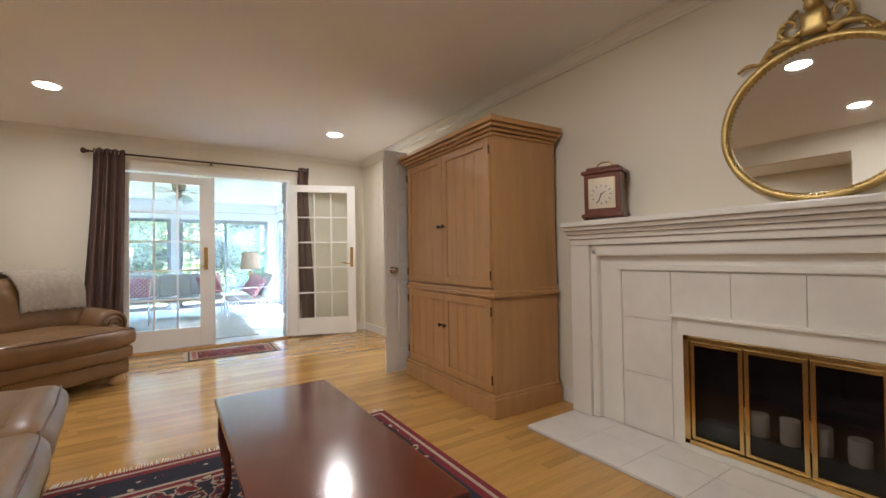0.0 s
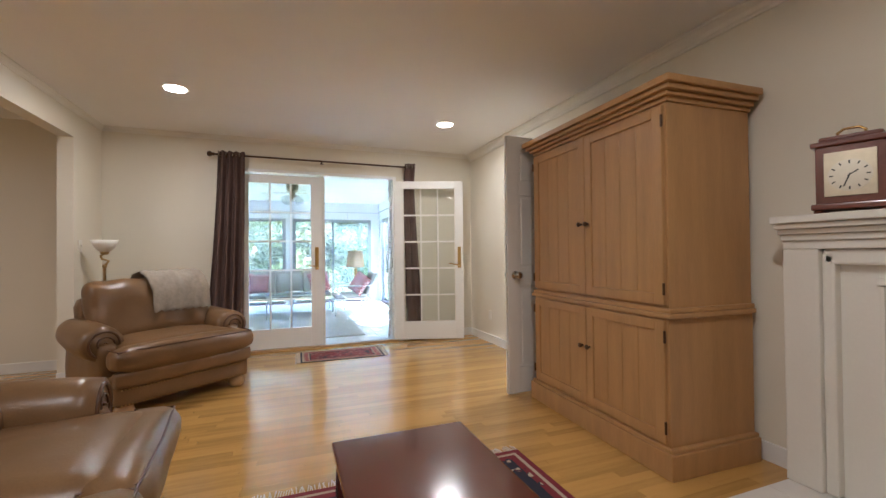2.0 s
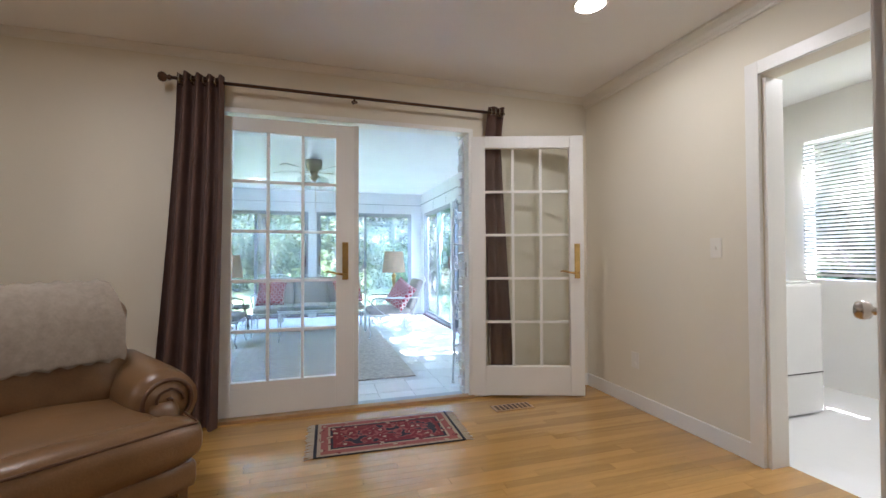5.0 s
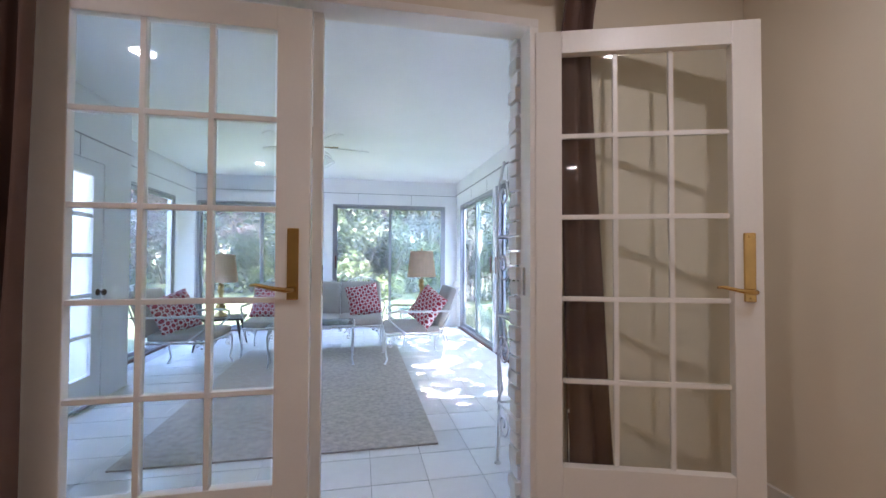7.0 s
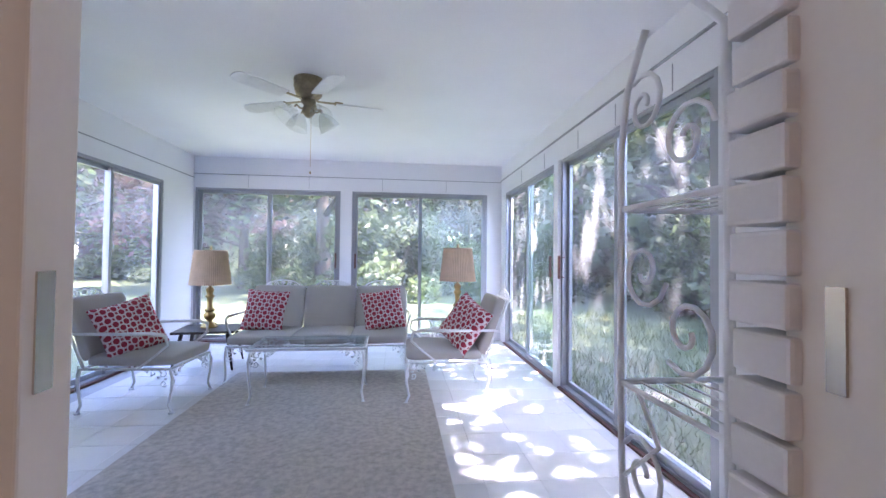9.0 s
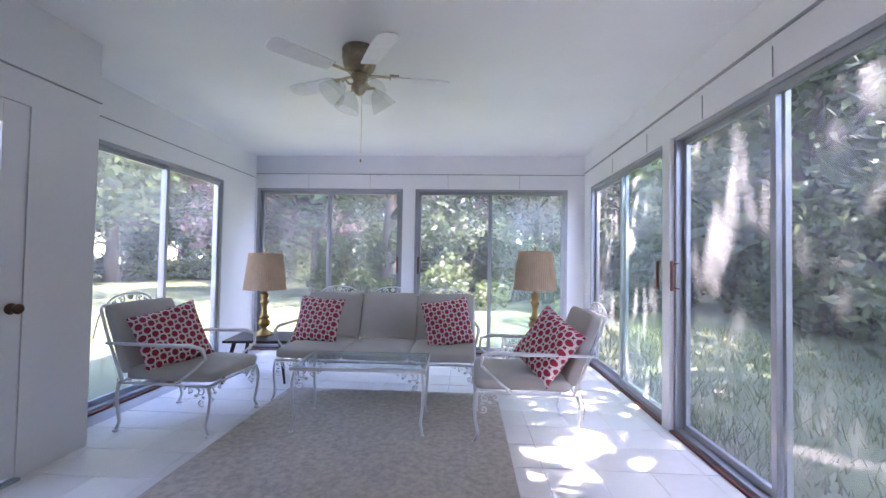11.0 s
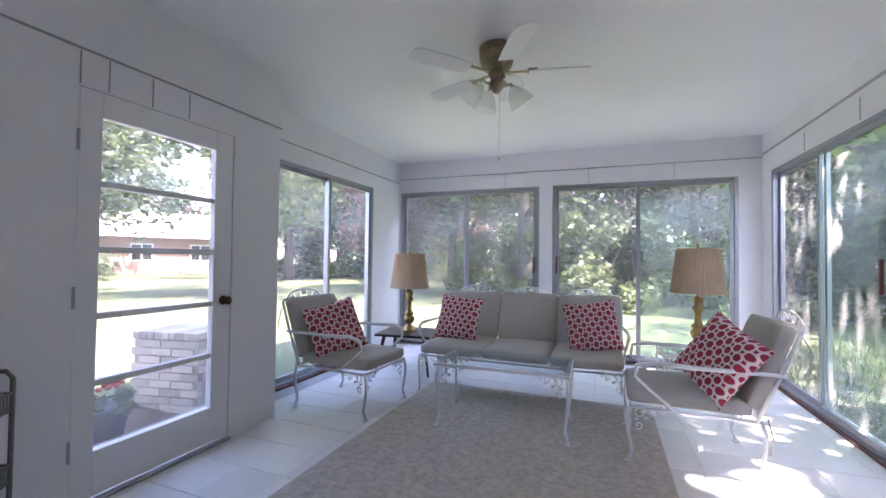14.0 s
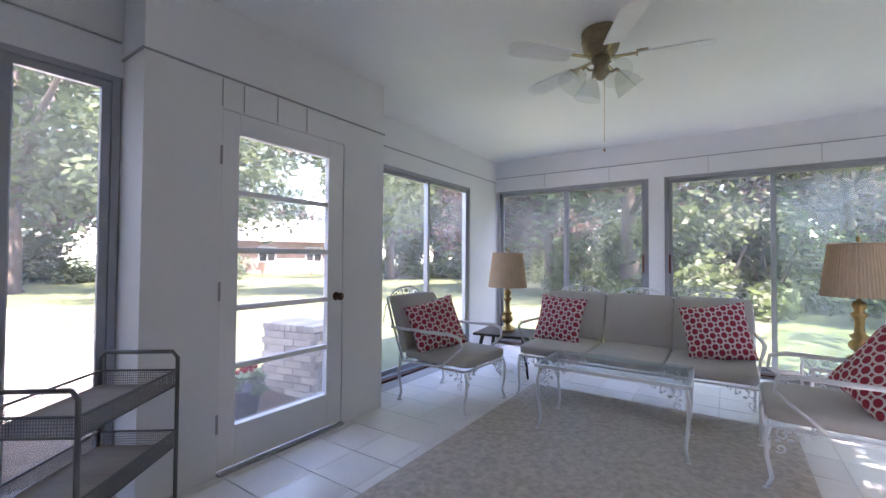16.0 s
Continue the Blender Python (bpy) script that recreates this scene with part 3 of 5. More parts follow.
def armoire_door(y0, y1, z0, z1, knob_y, knob_z):
    f = 0.055
    bm = B()
    box(bm, 0.018, 0.0245, y0 + 0.002, y1 - 0.002, z0 + 0.002, z1 - 0.002)
    me_ob = part("door", bm, OAKLIGHT, ar)
    for nm, b in (("stile", (y0, y0 + f, z0, z1)), ("stile", (y1 - f, y1, z0, z1)), ("rail", (y0 + f, y1 - f, z1 - f, z1)), ("rail", (y0 + f, y1 - f, z0, z0 + f))):
        bm = B()
        box(bm, 0.0, 0.0175, *b, 0.004)
        part(nm, bm, OAKLIGHT, me_ob)
    nb = 4
    for i in range(nb):
        a, b = y0 + f + (y1 - y0 - 2 * f) * i / nb, y0 + f + (y1 - y0 - 2 * f) * (i + 1) / nb
        bm = B()
        box(bm, 0.009, 0.0178, a + 0.001, b - 0.001, z0 + f, z1 - f, 0.003)
        part("board", bm, OAKLIGHT, me_ob)
    bm = B()
    lathe(bm, [(0.007, 0), (0.006, 0.012), (0.014, 0.018), (0.015, 0.026), (0.006, 0.031)], 14)
    bmesh.ops.transform(bm, matrix=pose(0.0, knob_y, knob_z, 0, -90, 0), verts=bm.verts[:])
    part("knob", bm, BRONZE, me_ob, "dark bronze knob", True)
    hy = y0 - 0.003 if knob_y > (y0 + y1) / 2 else y1 + 0.003
    for z in (z0 + 0.08, z1 - 0.08):
        bm = B()
        tube(bm, [(-0.002, hy, z - 0.03), (-0.002, hy, z + 0.03)], 0.006, 8)
        part("hinge", bm, BRONZE, me_ob)


armoire_door(0.035, AW / 2 - 0.002, 0.84, 1.83, AW / 2 - 0.03, 1.28)
armoire_door(AW / 2 + 0.002, AW - 0.035, 0.84, 1.83, AW / 2 + 0.03, 1.28)
armoire_door(0.035, AW / 2 - 0.002, 0.16, 0.765, AW / 2 - 0.03, 0.52)
armoire_door(AW / 2 + 0.002, AW - 0.035, 0.16, 0.765, AW / 2 + 0.03, 0.52)

# ---- fireplace ----
FY0, FY1 = -0.50, 1.98
fp = thing("fireplace", "white painted fireplace surround with moulded mantel and brass doors", "fireplace", pose(2.728, 0, 0))
for y0, y1 in ((FY1 - 0.145, FY1), (FY0, FY0 + 0.145)):
    bm = B()
    box(bm, -0.145, 0, y0, y1, 0.02, 1.12, 0.006)
    s = -1 if y0 > 0 else 1
    inner = y0 if y0 > 0 else y1
    part("pilaster", bm, MANTEL, fp)
    bm = B()
    box(bm, -0.125, 0, min(inner, inner + s * 0.05), max(inner, inner + s * 0.05), 0.021, 1.10, 0.012)
    part("pilaster_step", bm, MANTEL, fp)
bm = B()
box(bm, -0.145, 0, FY0, FY1, 1.121, 1.16, 0.006)
part("architrave", bm, MANTEL, fp)
bm = B()
box(bm, -0.125, 0, FY0 + 0.15, FY1 - 0.15, 1.05, 1.12, 0.012)
part("frieze_step", bm, MANTEL, fp)
for nm, o, z0, z1 in (("mantel_moulding", 0.160, 1.16, 1.19), ("mantel_moulding", 0.18, 1.19, 1.215), ("mantel_moulding", 0.205, 1.215, 1.24), ("mantel_shelf", 0.225, 1.24, 1.275)):
    bm = B()
    box(bm, -o, 0, FY0 - (o - 0.145) * 0.15, FY1 + (o - 0.145) * 0.15, z0, z1, 0.008)
    part(nm, bm, MANTEL, fp)
bm = B()
box(bm, -0.085, 0, FY0 + 0.146, FY1 - 0.146, 0.72, 1.0495)
box(bm, -0.085, 0, 1.264, FY1 - 0.146, 0.021, 0.72), box(bm, -0.085, 0, FY0 + 0.146, 0.216, 0.021, 0.72)
part("field_panel", bm, MANTEL, fp)
bm = B()
box(bm, -0.105, -0.08, -0.17, 1.66, 0.965, 0.995, 0.006)
box(bm, -0.095, -0.08, 1.637, 1.652, 0.021, 0.964, 0.004), box(bm, -0.095, -0.08, -0.165, -0.147, 0.021, 0.964, 0.004)
part("inner_moulding", bm, MANTEL, fp)
for row, (z0, z1) in enumerate(((0.685, 0.96), (0.36, 0.68), (0.03, 0.355))):
    for i in range(6):
        y0 = -0.14 + i * 0.2955
        if row and 0 < i < 5:
            continue
        bm = B()
        box(bm, -0.0915, -0.08, y0 + 0.002, y0 + 0.2935, z0, z1, 0.002)
        part("tile", bm, MARBLE, fp)
bm = B()
box(bm, -0.02, 0.0, 0.23, 1.25, 0.02, 0.62)
part("firebox_back", bm, SOOT, fp)
fr = B()
box(fr, -0.125, -0.088, 1.2325, 1.262, 0.06, 0.66, 0.003), box(fr, -0.125, -0.088, 0.22, 0.25, 0.06, 0.66, 0.003)
box(fr, -0.125, -0.088, 0.22, 1.262, 0.60, 0.625, 0.003), box(fr, -0.125, -0.088, 0.22, 1.262, 0.06, 0.085, 0.003)
screen = part("screen_frame", fr, BRASS, fp, "polished brass frame")
bm = B()
box(bm, -0.128, -0.088, 0.20, 1.285, 0.628, 0.715, 0.004)
box(bm, -0.145, -0.09, 0.17, 1.33, 0.716, 0.728, 0.004)
part("hood", bm, MANTEL, fp)
bm = B()
box(bm, -0.12, -0.088, 0.20, 1.285, 0.021, 0.058, 0.003)
for i in range(14):
    box(bm, -0.1225, -0.1195, 0.62 + i * 0.024, 0.63 + i * 0.024, 0.028, 0.052)
part("vent_strip", bm, MANTEL, fp)
for i in range(4):
    y0, y1 = 0.2515 + i * 0.2452, 0.2515 + (i + 1) * 0.2452
    f = B()
    for b in ((y0 + 0.003, y0 + 0.022, 0.09, 0.597), (y1 - 0.022, y1 - 0.003, 0.09, 0.597), (y0 + 0.022, y1 - 0.022, 0.578, 0.597), (y0 + 0.022, y1 - 0.022, 0.09, 0.108)):
        box(f, -0.118, -0.098, *b, 0.003)
    leaf = part("glass_door", f, BRASS, fp, "brass edged glass door")
    f = B()
    box(f, -0.109, -0.106, y0 + 0.022, y1 - 0.022, 0.108, 0.578)
    part("pane", f, FIREGLASS, leaf).visible_shadow = False
for i, (cy, cz) in enumerate(((0.975, 0.05), (0.86, 0.08), (0.75, 0.10), (0.63, 0.05))):
    can = thing("candle", "white pillar candle standing behind the glass", "candle", pose(2.668, cy - 0.03, 0.19), "fireplace candles")
    bm = B()
    lathe(bm, [(0.036, 0), (0.037, 0.003), (0.037, 0.085 + cz * 0.3), (0.033, 0.088 + cz * 0.3), (0.028, 0.082 + cz * 0.3)], 18)
    part("wax", bm, CANDLE, can, "", True)
bm = B()
box(bm, -0.10, 0.0, 0.251, 1.231, 0.06, 0.0855)
part("firebox_floor", bm, SOOT, fp)
cs_ob = thing("candle_stand", "black iron candle stand inside the fireplace", "candle stand", pose(2.668, 0.74, 0.086))
bm = B()
box(bm, -0.04, 0.035, -0.42, 0.45, 0.09, 0.1035, 0.003)
part("shelf", bm, SOOT, cs_ob)
for y in (-0.38, 0.40):
    bm = B()
    tube(bm, [(0, y, 0.0), (0, y, 0.09)], 0.008, 8)
    part("leg", bm, SOOT, cs_ob)
hearth = structure("hearth", [(2.155, 2.72, -0.53, 1.98, -0.02, 0.004)], GROUT, "white marble tiled hearth flush with the oak floor", "hearth")
for i in range(2):
    for j in range(8):
        bm = B()
        box(bm, 2.157 + i * 0.281, 2.157 + i * 0.281 + 0.279, 1.978 - (j + 1) * 0.312, 1.978 - j * 0.312 - 0.002, 0.004, 0.018, 0.002)
        part("tile", bm, MARBLE, hearth)

# mirror
mi = thing("mirror", "oval gilt framed wall mirror with carved crest", "mirror", pose(2.722, 0.715, 1.645, 0, 0, 0))
ell = [(math.cos(a), math.sin(a)) for a in [k * 2 * math.pi / 64 for k in range(64)]]
bm = B()
bm.faces.new([bm.verts.new((-0.012, 0.352 * c, 0.335 * s)) for c, s in ell])
part("mirror_glass", bm, MIRROR, mi, "silvered mirror glass")
bm = B()
tube(bm, [(-0.014, 0.362 * c, 0.345 * s) for c, s in ell], 0.02, 10, True)
part("frame", bm, GOLD, mi, "", True)
bm = B()
for k in range(96):
    a = k * 2 * math.pi / 96
    bmesh.ops.create_icosphere(bm, subdivisions=1, radius=0.006, matrix=Matrix.Translation((-0.034, 0.349 * math.cos(a), 0.332 * math.sin(a))))
part("beading", bm, GOLD, mi)
bm = B()
soft(bm, 0.05, 0.10, 0.12, 0.024, 0.0, (-0.02, 0, 0.43), cuts=5, wrinkle=0.012)
lathe(bm, [(0.02, 0), (0.035, 0.02), (0.03, 0.05), (0.04, 0.065), (0.012, 0.08)], 12, (-0.02, 0, 0.48))
for s in (-1, 1):
    tube(bm, [(x, y * s, z) for x, y, z in scroll(-0.02, 0.085, 0.44, 0.06, 1.2, math.pi, "x")], [0.014 - 0.0005 * k for k in range(19)], 7)
    tube(bm, [(-0.02, s * 0.05, 0.36), (-0.025, s * 0.10, 0.385), (-0.02, s * 0.16, 0.37), (-0.02, s * 0.2, 0.325)], [0.02, 0.018, 0.013, 0.007], 7)
part("crest", bm, GOLD, mi, "carved gilt crest", True)
for s in (-1, 1):
    bm = B()
    for k in range(22):
        f = k / 21
        y, z = s * (0.06 + 0.23 * f), 0.50 - 0.20 * f - 0.05 * math.sin(math.pi * f) + 0.02 * math.sin(f * 9)
        bmesh.ops.create_icosphere(bm, subdivisions=1, radius=0.011, matrix=Matrix.Translation((-0.02, y, z)))
    part("garland", bm, GOLD, mi, "gilt beaded swag")

# mantel clock
ck = thing("mantel_clock", "dark mahogany bracket clock with brass handle", "clock", pose(2.62, 1.725, 1.275, 0, 0, -72) @ Matrix.Diagonal((1.2, 1.2, 1.15, 1)))
bm = B()
box(bm, -0.105, 0.105, -0.065, 0.065, 0.012, 0.035, 0.006), box(bm, -0.092, 0.092, -0.055, 0.055, 0.035, 0.25, 0.003)
box(bm, -0.105, 0.105, -0.065, 0.065, 0.25, 0.27, 0.006), box(bm, -0.085, 0.085, -0.05, 0.05, 0.27, 0.29, 0.012)
part("case", bm, CLOCKWOOD, ck)
for x in (-0.085, 0.085):
    for y in (-0.045, 0.045):
        bm = B()
        lathe(bm, [(0.014, 0), (0.016, 0.006), (0.012, 0.0125)], 10, (x, y, 0))
        part("foot", bm, CLOCKWOOD, ck)
bm = B()
box(bm, -0.068, 0.068, -0.0605, -0.056, 0.06, 0.225, 0.002)
dial = part("dial", bm, DIALBRASS, ck, "brass dial plate")
bm = B()
lathe(bm, [(0.058, 0), (0.058, 0.003), (0.04, 0.0035)], 28)
bmesh.ops.transform(bm, matrix=pose(0, -0.0606, 0.135, 90), verts=bm.verts[:])
part("chapter_ring", bm, SILVER, dial, "silvered ring")
for k in range(12):
    bm = B()
    box(bm, -0.002, 0.002, -0.0655, -0.064, 0.042, 0.053, 0, Matrix.Translation((0, 0, 0.135)) @ pose(0, 0, 0, 0, 30 * k, 0))
    part("hour_mark", bm, BLACK, dial)
for a, L in ((55, 0.028), (200, 0.044)):
    bm = B()
    box(bm, -0.002, 0.002, -0.068, -0.0665, -0.006, L, 0, Matrix.Translation((0, 0, 0.135)) @ pose(0, 0, 0, 0, a, 0))
    part("clock_hand", bm, BLACK, dial)
bm = B()
tube(bm, [(-0.035, 0, 0.288), (-0.037, 0, 0.305), (-0.02, 0, 0.318), (0.02, 0, 0.318), (0.037, 0, 0.305), (0.035, 0, 0.288)], 0.005, 8)
part("handle", bm, BRASS, ck, "brass carrying handle", True)

# ---- coffee table and carpet ----
ct = thing("coffee_table", "polished dark cherry coffee table with curved legs", "coffee table", pose(0.733, 1.60, 0.010))
bm = B()
box(bm, -0.25, 0.25, -0.615, 0.615, 0.415, 0.44, 0.009)
part("tabletop", bm, CHERRY, ct)
bm = B()
box(bm, -0.215, 0.215, -0.575, 0.575, 0.335, 0.4148, 0.004)
part("apron", bm, CHERRY, ct)
for sx in (-1, 1):
    for sy in (-1, 1):
        bm = B()
        d = Vector((sx, sy, 0)).normalized()
        q = [(0.0, 0.40, 0.030), (0.004, 0.35, 0.033), (0.012, 0.28, 0.028), (0.006, 0.19, 0.020), (-0.006, 0.10, 0.015), (0.0, 0.04, 0.014), (0.016, 0.012, 0.018), (0.02, 0.0, 0.016)]
        tube(bm, [(sx * 0.205 + d.x * o, sy * 0.57 + d.y * o, z) for o, z, r in q], [r for o, z, r in q], 10)
        part("leg", bm, CHERRY, ct, "", True)


def carpet(name, label, m, hx, hy, material, fringe_axis, thick=0.010, fringe=0.06):
    c = thing(name, label, "rug", m)
    bm = B()
    box(bm, -hx, hx, -hy, hy, 0, thick, 0.003)
    part("rug_body", bm, material, c)
    if fringe_axis:
        for s in (-1, 1):
            bm = B()
            L = hy if fringe_axis == "x" else hx
            nf = int(2 * L / 0.012)
            for k in range(nf):
                a = -L + 2 * L * (k + 0.5) / nf
                j, e = random.uniform(-0.012, 0.012), fringe * random.uniform(0.75, 1.1)
                if fringe_axis == "x":
                    pts = [(s * hx, a, 0.005), (s * (hx + e * 0.5), a + j * 0.5, 0.006), (s * (hx + e), a + j, 0.003)]
                else:
                    pts = [(a, s * hy, 0.005), (a + j * 0.5, s * (hy + e * 0.5), 0.006), (a + j, s * (hy + e), 0.003)]
                tube(bm, pts, 0.003, 4)
            part("fringe", bm, FRINGE, c, "cream cotton fringe")
    return c


BANDS = [(0.0, RUGRED), (0.10, RUGCREAM), (0.16, RUGRED), (0.28, RUGNAVY), (0.78, RUGCREAM), (0.84, RUGRED), (0.94, RUGCREAM)]
FIELD = [(0.0, RUGCREAM), (0.40, RUGNAVY), (0.50, RUGRED), (0.60, RUGCREAM), (0.66, RUGNAVY)]
BIGRUG = persian("dark_persian_pile", 1.0, 1.3, 0.32, BANDS, FIELD, 15)
SMALLRUG = persian("red_mat_pile", 0.44, 0.25, 0.13, [(0.0, RUGNAVY), (0.14, RUGCREAM), (0.3, RUGROSE), (0.62, RUGCREAM), (0.72, RUGNAVY), (0.84, RUGRED), (0.95, RUGRED)], [(0.0, RUGCREAM), (0.42, RUGRED), (0.62, RUGROSE), (0.72, RUGNAVY)], 17)
carpet("area_rug", "dark red and navy patterned rug under the table", pose(0.55, 1.44, 0), 1.0, 1.3, BIGRUG, "y")
carpet("door_mat", "small red patterned fringed rug by the garden door", pose(0.915, 5.45, 0, 0, 0, -1.5), 0.44, 0.235, SMALLRUG, "x", 0.008, 0.05)

# ---- leather seats ----


def club_chair(label, m, w, cushions):
    """Rolled-arm leather seat: front towards -y, width along x."""
    c = thing("leather_armchair" if cushions == 1 else "leather_sofa", label, "armchair" if cushions == 1 else "sofa", m, "leather seats")
    hw = w / 2
    bm = B()
    soft(bm, w - 0.16, 0.80, 0.20, 0.03, 0, (0, 0.0, 0.18), cuts=6)
    part("base", bm, LEATHER, c, "", True)
    bm = B()
    soft(bm, w - 0.13, 0.10, 0.12, 0.035, 0, (0, -0.385, 0.275), cuts=6, wrinkle=0.004)
    part("front_rail", bm, LEATHER, c, "", True)
    bm = B()
    for k in range(int((w - 0.2) / 0.022)):
        bmesh.ops.create_icosphere(bm, subdivisions=1, radius=0.006, matrix=Matrix.Translation((-hw + 0.11 + k * 0.022, -0.402, 0.205)))
    part("nail_trim", bm, OLDBRASS, c, "brass nail heads")
    bm = B()
    for k in range(int((w - 0.2) / 0.022)):
        bmesh.ops.create_icosphere(bm, subdivisions=1, radius=0.006, matrix=Matrix.Translation((-hw + 0.11 + k * 0.022, -0.401, 0.10)))
    part("nail_trim", bm, OLDBRASS, c, "brass nail heads")
    for s in (-1, 1):
        bm = B()
        soft(bm, 0.15, 0.64, 0.44, 0.06, 0, (s * (hw - 0.10), 0.10, 0.30), cuts=7, wrinkle=0.006, seed=s)
        arm = part("arm", bm, LEATHER, c, "", True)
        bm = B()
        pts = [(s * (hw - 0.085), -0.19 + 0.62 * k / 8, 0.50 + 0.05 * (k / 8) ** 2) for k in range(9)]
        tube(bm, pts, [0.118, 0.128, 0.132, 0.132, 0.130, 0.127, 0.122, 0.116, 0.09], 18)
        part("arm_roll", bm, LEATHER, arm, "", True)
        bm = B()
        tube(bm, [(s * (hw - 0.085) + 0.092 * math.cos(a), -0.194, 0.50 + 0.092 * math.sin(a)) for a in [k * 2 * math.pi / 24 for k in range(24)]], 0.009, 6, True)
        tube(bm, scroll(s * (hw - 0.085), -0.194, 0.50, 0.062, 1.3, 0), 0.006, 6)
        part("arm_piping", bm, LEATHERD, arm, "dark piped scroll", True)
    bm = B()
    soft(bm, w - 0.22, 0.20, 0.62, 0.08, 0, (0, 0.34, 0.55), pose(0, 0, 0, -8), cuts=7)
    part("back_frame", bm, LEATHER, c, "", True)
    for k in range(cushions):
        cw = (w - 0.26) / cushions
        cx = -(w - 0.26) / 2 + cw * (k + 0.5)
        bm = B()
        soft(bm, cw - 0.004, 0.64, 0.17, 0.07, 0.035, (cx, -0.08, 0.41), cuts=11, wrinkle=0.008, seed=k * 3)
        soft(bm, cw + (0.17 if cushions == 1 else 0.08), 0.20, 0.168, 0.07, 0.02, (cx, -0.37, 0.405), cuts=9, wrinkle=0.006, seed=k)
        cu = part("seat_cushion", bm, LEATHER, c, "", True)
        bm = B()
        e = (cw + (0.17 if cushions == 1 else 0.08)) / 2 - 0.02
        tube(bm, [(cx - e, -0.30, 0.475), (cx - e + 0.01, -0.44, 0.472), (cx, -0.452, 0.478), (cx + e - 0.01, -0.44, 0.472), (cx + e, -0.30, 0.475)], 0.005, 6)
        part("piping", bm, LEATHERD, cu)
        bm = B()
        soft(bm, cw + 0.05, 0.26, 0.52, 0.11, 0, (0, 0, 0), Matrix.Translation((cx, 0.22, 0.68)) @ pose(0, 0, 0, -14) , cuts=15, wrinkle=0.024, seed=5 + k)
        bc = part("back_cushion", bm, LEATHER, c, "", True)
        bm = B()
        e = cw / 2 - 0.03
        tube(bm, [(cx - e, 0.12, 0.55), (cx - e - 0.02, 0.20, 0.80), (cx - e + 0.06, 0.235, 0.925), (cx, 0.24, 0.94), (cx + e - 0.06, 0.235, 0.925), (cx + e + 0.02, 0.20, 0.80), (cx + e, 0.12, 0.55)], 0.005, 6)
        part("piping", bm, LEATHERD, bc)
    for sx in (-1, 1):
        for y in (-0.33, 0.33):
            bm = B()
            lathe(bm, [(0.045, 0), (0.062, 0.015), (0.066, 0.04), (0.058, 0.065), (0.05, 0.085)], 16, (sx * (hw - 0.15), y, 0))
            part("bun_foot", bm, FOOT, c, "turned pale wood foot", True)
    return c


club_chair("tan leather rolled arm chair with a throw", pose(-0.60, 4.70, 0, 0, 0, 37.3), 1.12, 1)
club_chair("tan leather rolled arm loveseat standing on the rug", pose(-0.49, 2.02, 0.010, 0, 0, 95), 1.60, 2)

# throw over the chair's back
th = thing("throw_blanket", "cream ribbed knit throw draped over the chair back", "blanket", pose(-0.60, 4.70, 0, 0, 0, 37.3))
bm = B()
path = [(0.46, 0.60), (0.455, 0.75), (0.43, 0.88), (0.38, 0.955), (0.30, 0.985), (0.20, 0.975), (0.12, 0.92), (0.085, 0.82), (0.065, 0.72), (0.06, 0.66)]
for lift in (0.0, 0.012):
    g = []
    for j, (y, z) in enumerate(path):
        g.append([bm.verts.new((-0.10 + 0.46 * i / 24 + 0.05 * (j / 9) + 0.01 * math.sin(j * 2), y - lift + 0.008 * math.sin(i * 1.3 + j * 0.4), z + lift + 0.007 * math.sin(i * 1.9 + j))) for i in range(25)])
    for j in range(len(path) - 1):
        for i in range(24):
            bm.faces.new((g[j][i], g[j][i + 1], g[j + 1][i + 1], g[j + 1][i]))
part("knit", bm, BLANKET, th, "", True)

# lamp behind the chair
fl = thing("floor_lamp", "brass floor lamp with white glass bowl shade", "floor lamp", pose(-1.24, 5.40, 0))
bm = B()
lathe(bm, [(0.13, 0), (0.13, 0.015), (0.05, 0.03), (0.012, 0.05), (0.012, 1.02), (0.02, 1.03), (0.012, 1.05)], 18)
part("stem", bm, OLDBRASS, fl, "", True)
bm = B()
tube(bm, [(0, 0, 1.03), (0.03, 0, 1.08), (-0.02, 0, 1.10), (-0.03, 0, 1.13), (0.0, 0, 1.15)], 0.011, 8)
lathe(bm, [(0.02, 0), (0.035, 0.012), (0.03, 0.03)], 14, (0, 0, 1.14))
part("neck", bm, OLDBRASS, fl, "", True)
bm = B()
lathe(bm, [(0.035, 0), (0.07, 0.03), (0.092, 0.075), (0.105, 0.11), (0.10, 0.11), (0.085, 0.075), (0.03, 0.01)], 24, (0, 0, 1.165))
part("shade", bm, MILK, fl, "white glass bowl", True)


def plate(name, label, m, kind):
    p = thing(name, label, name.replace("_", " "), m)
    bm = B()
    box(bm, -0.036, 0.036, -0.005, 0, -0.058, 0.058, 0.002)
    part("cover", bm, PLATE, p)
    if kind == "switch":
        bm = B()
        box(bm, -0.006, 0.006, -0.014, -0.004, -0.012, 0.012, 0.002)
        part("toggle", bm, PLATE, p)
    else:
        for z in (-0.025, 0.025):
            bm = B()
            lathe(bm, [(0.015, 0), (0.015, 0.003)], 12)
            bmesh.ops.transform(bm, matrix=pose(0, -0.0045, z, 90), verts=bm.verts[:])
            part("socket", bm, PLATE, p)


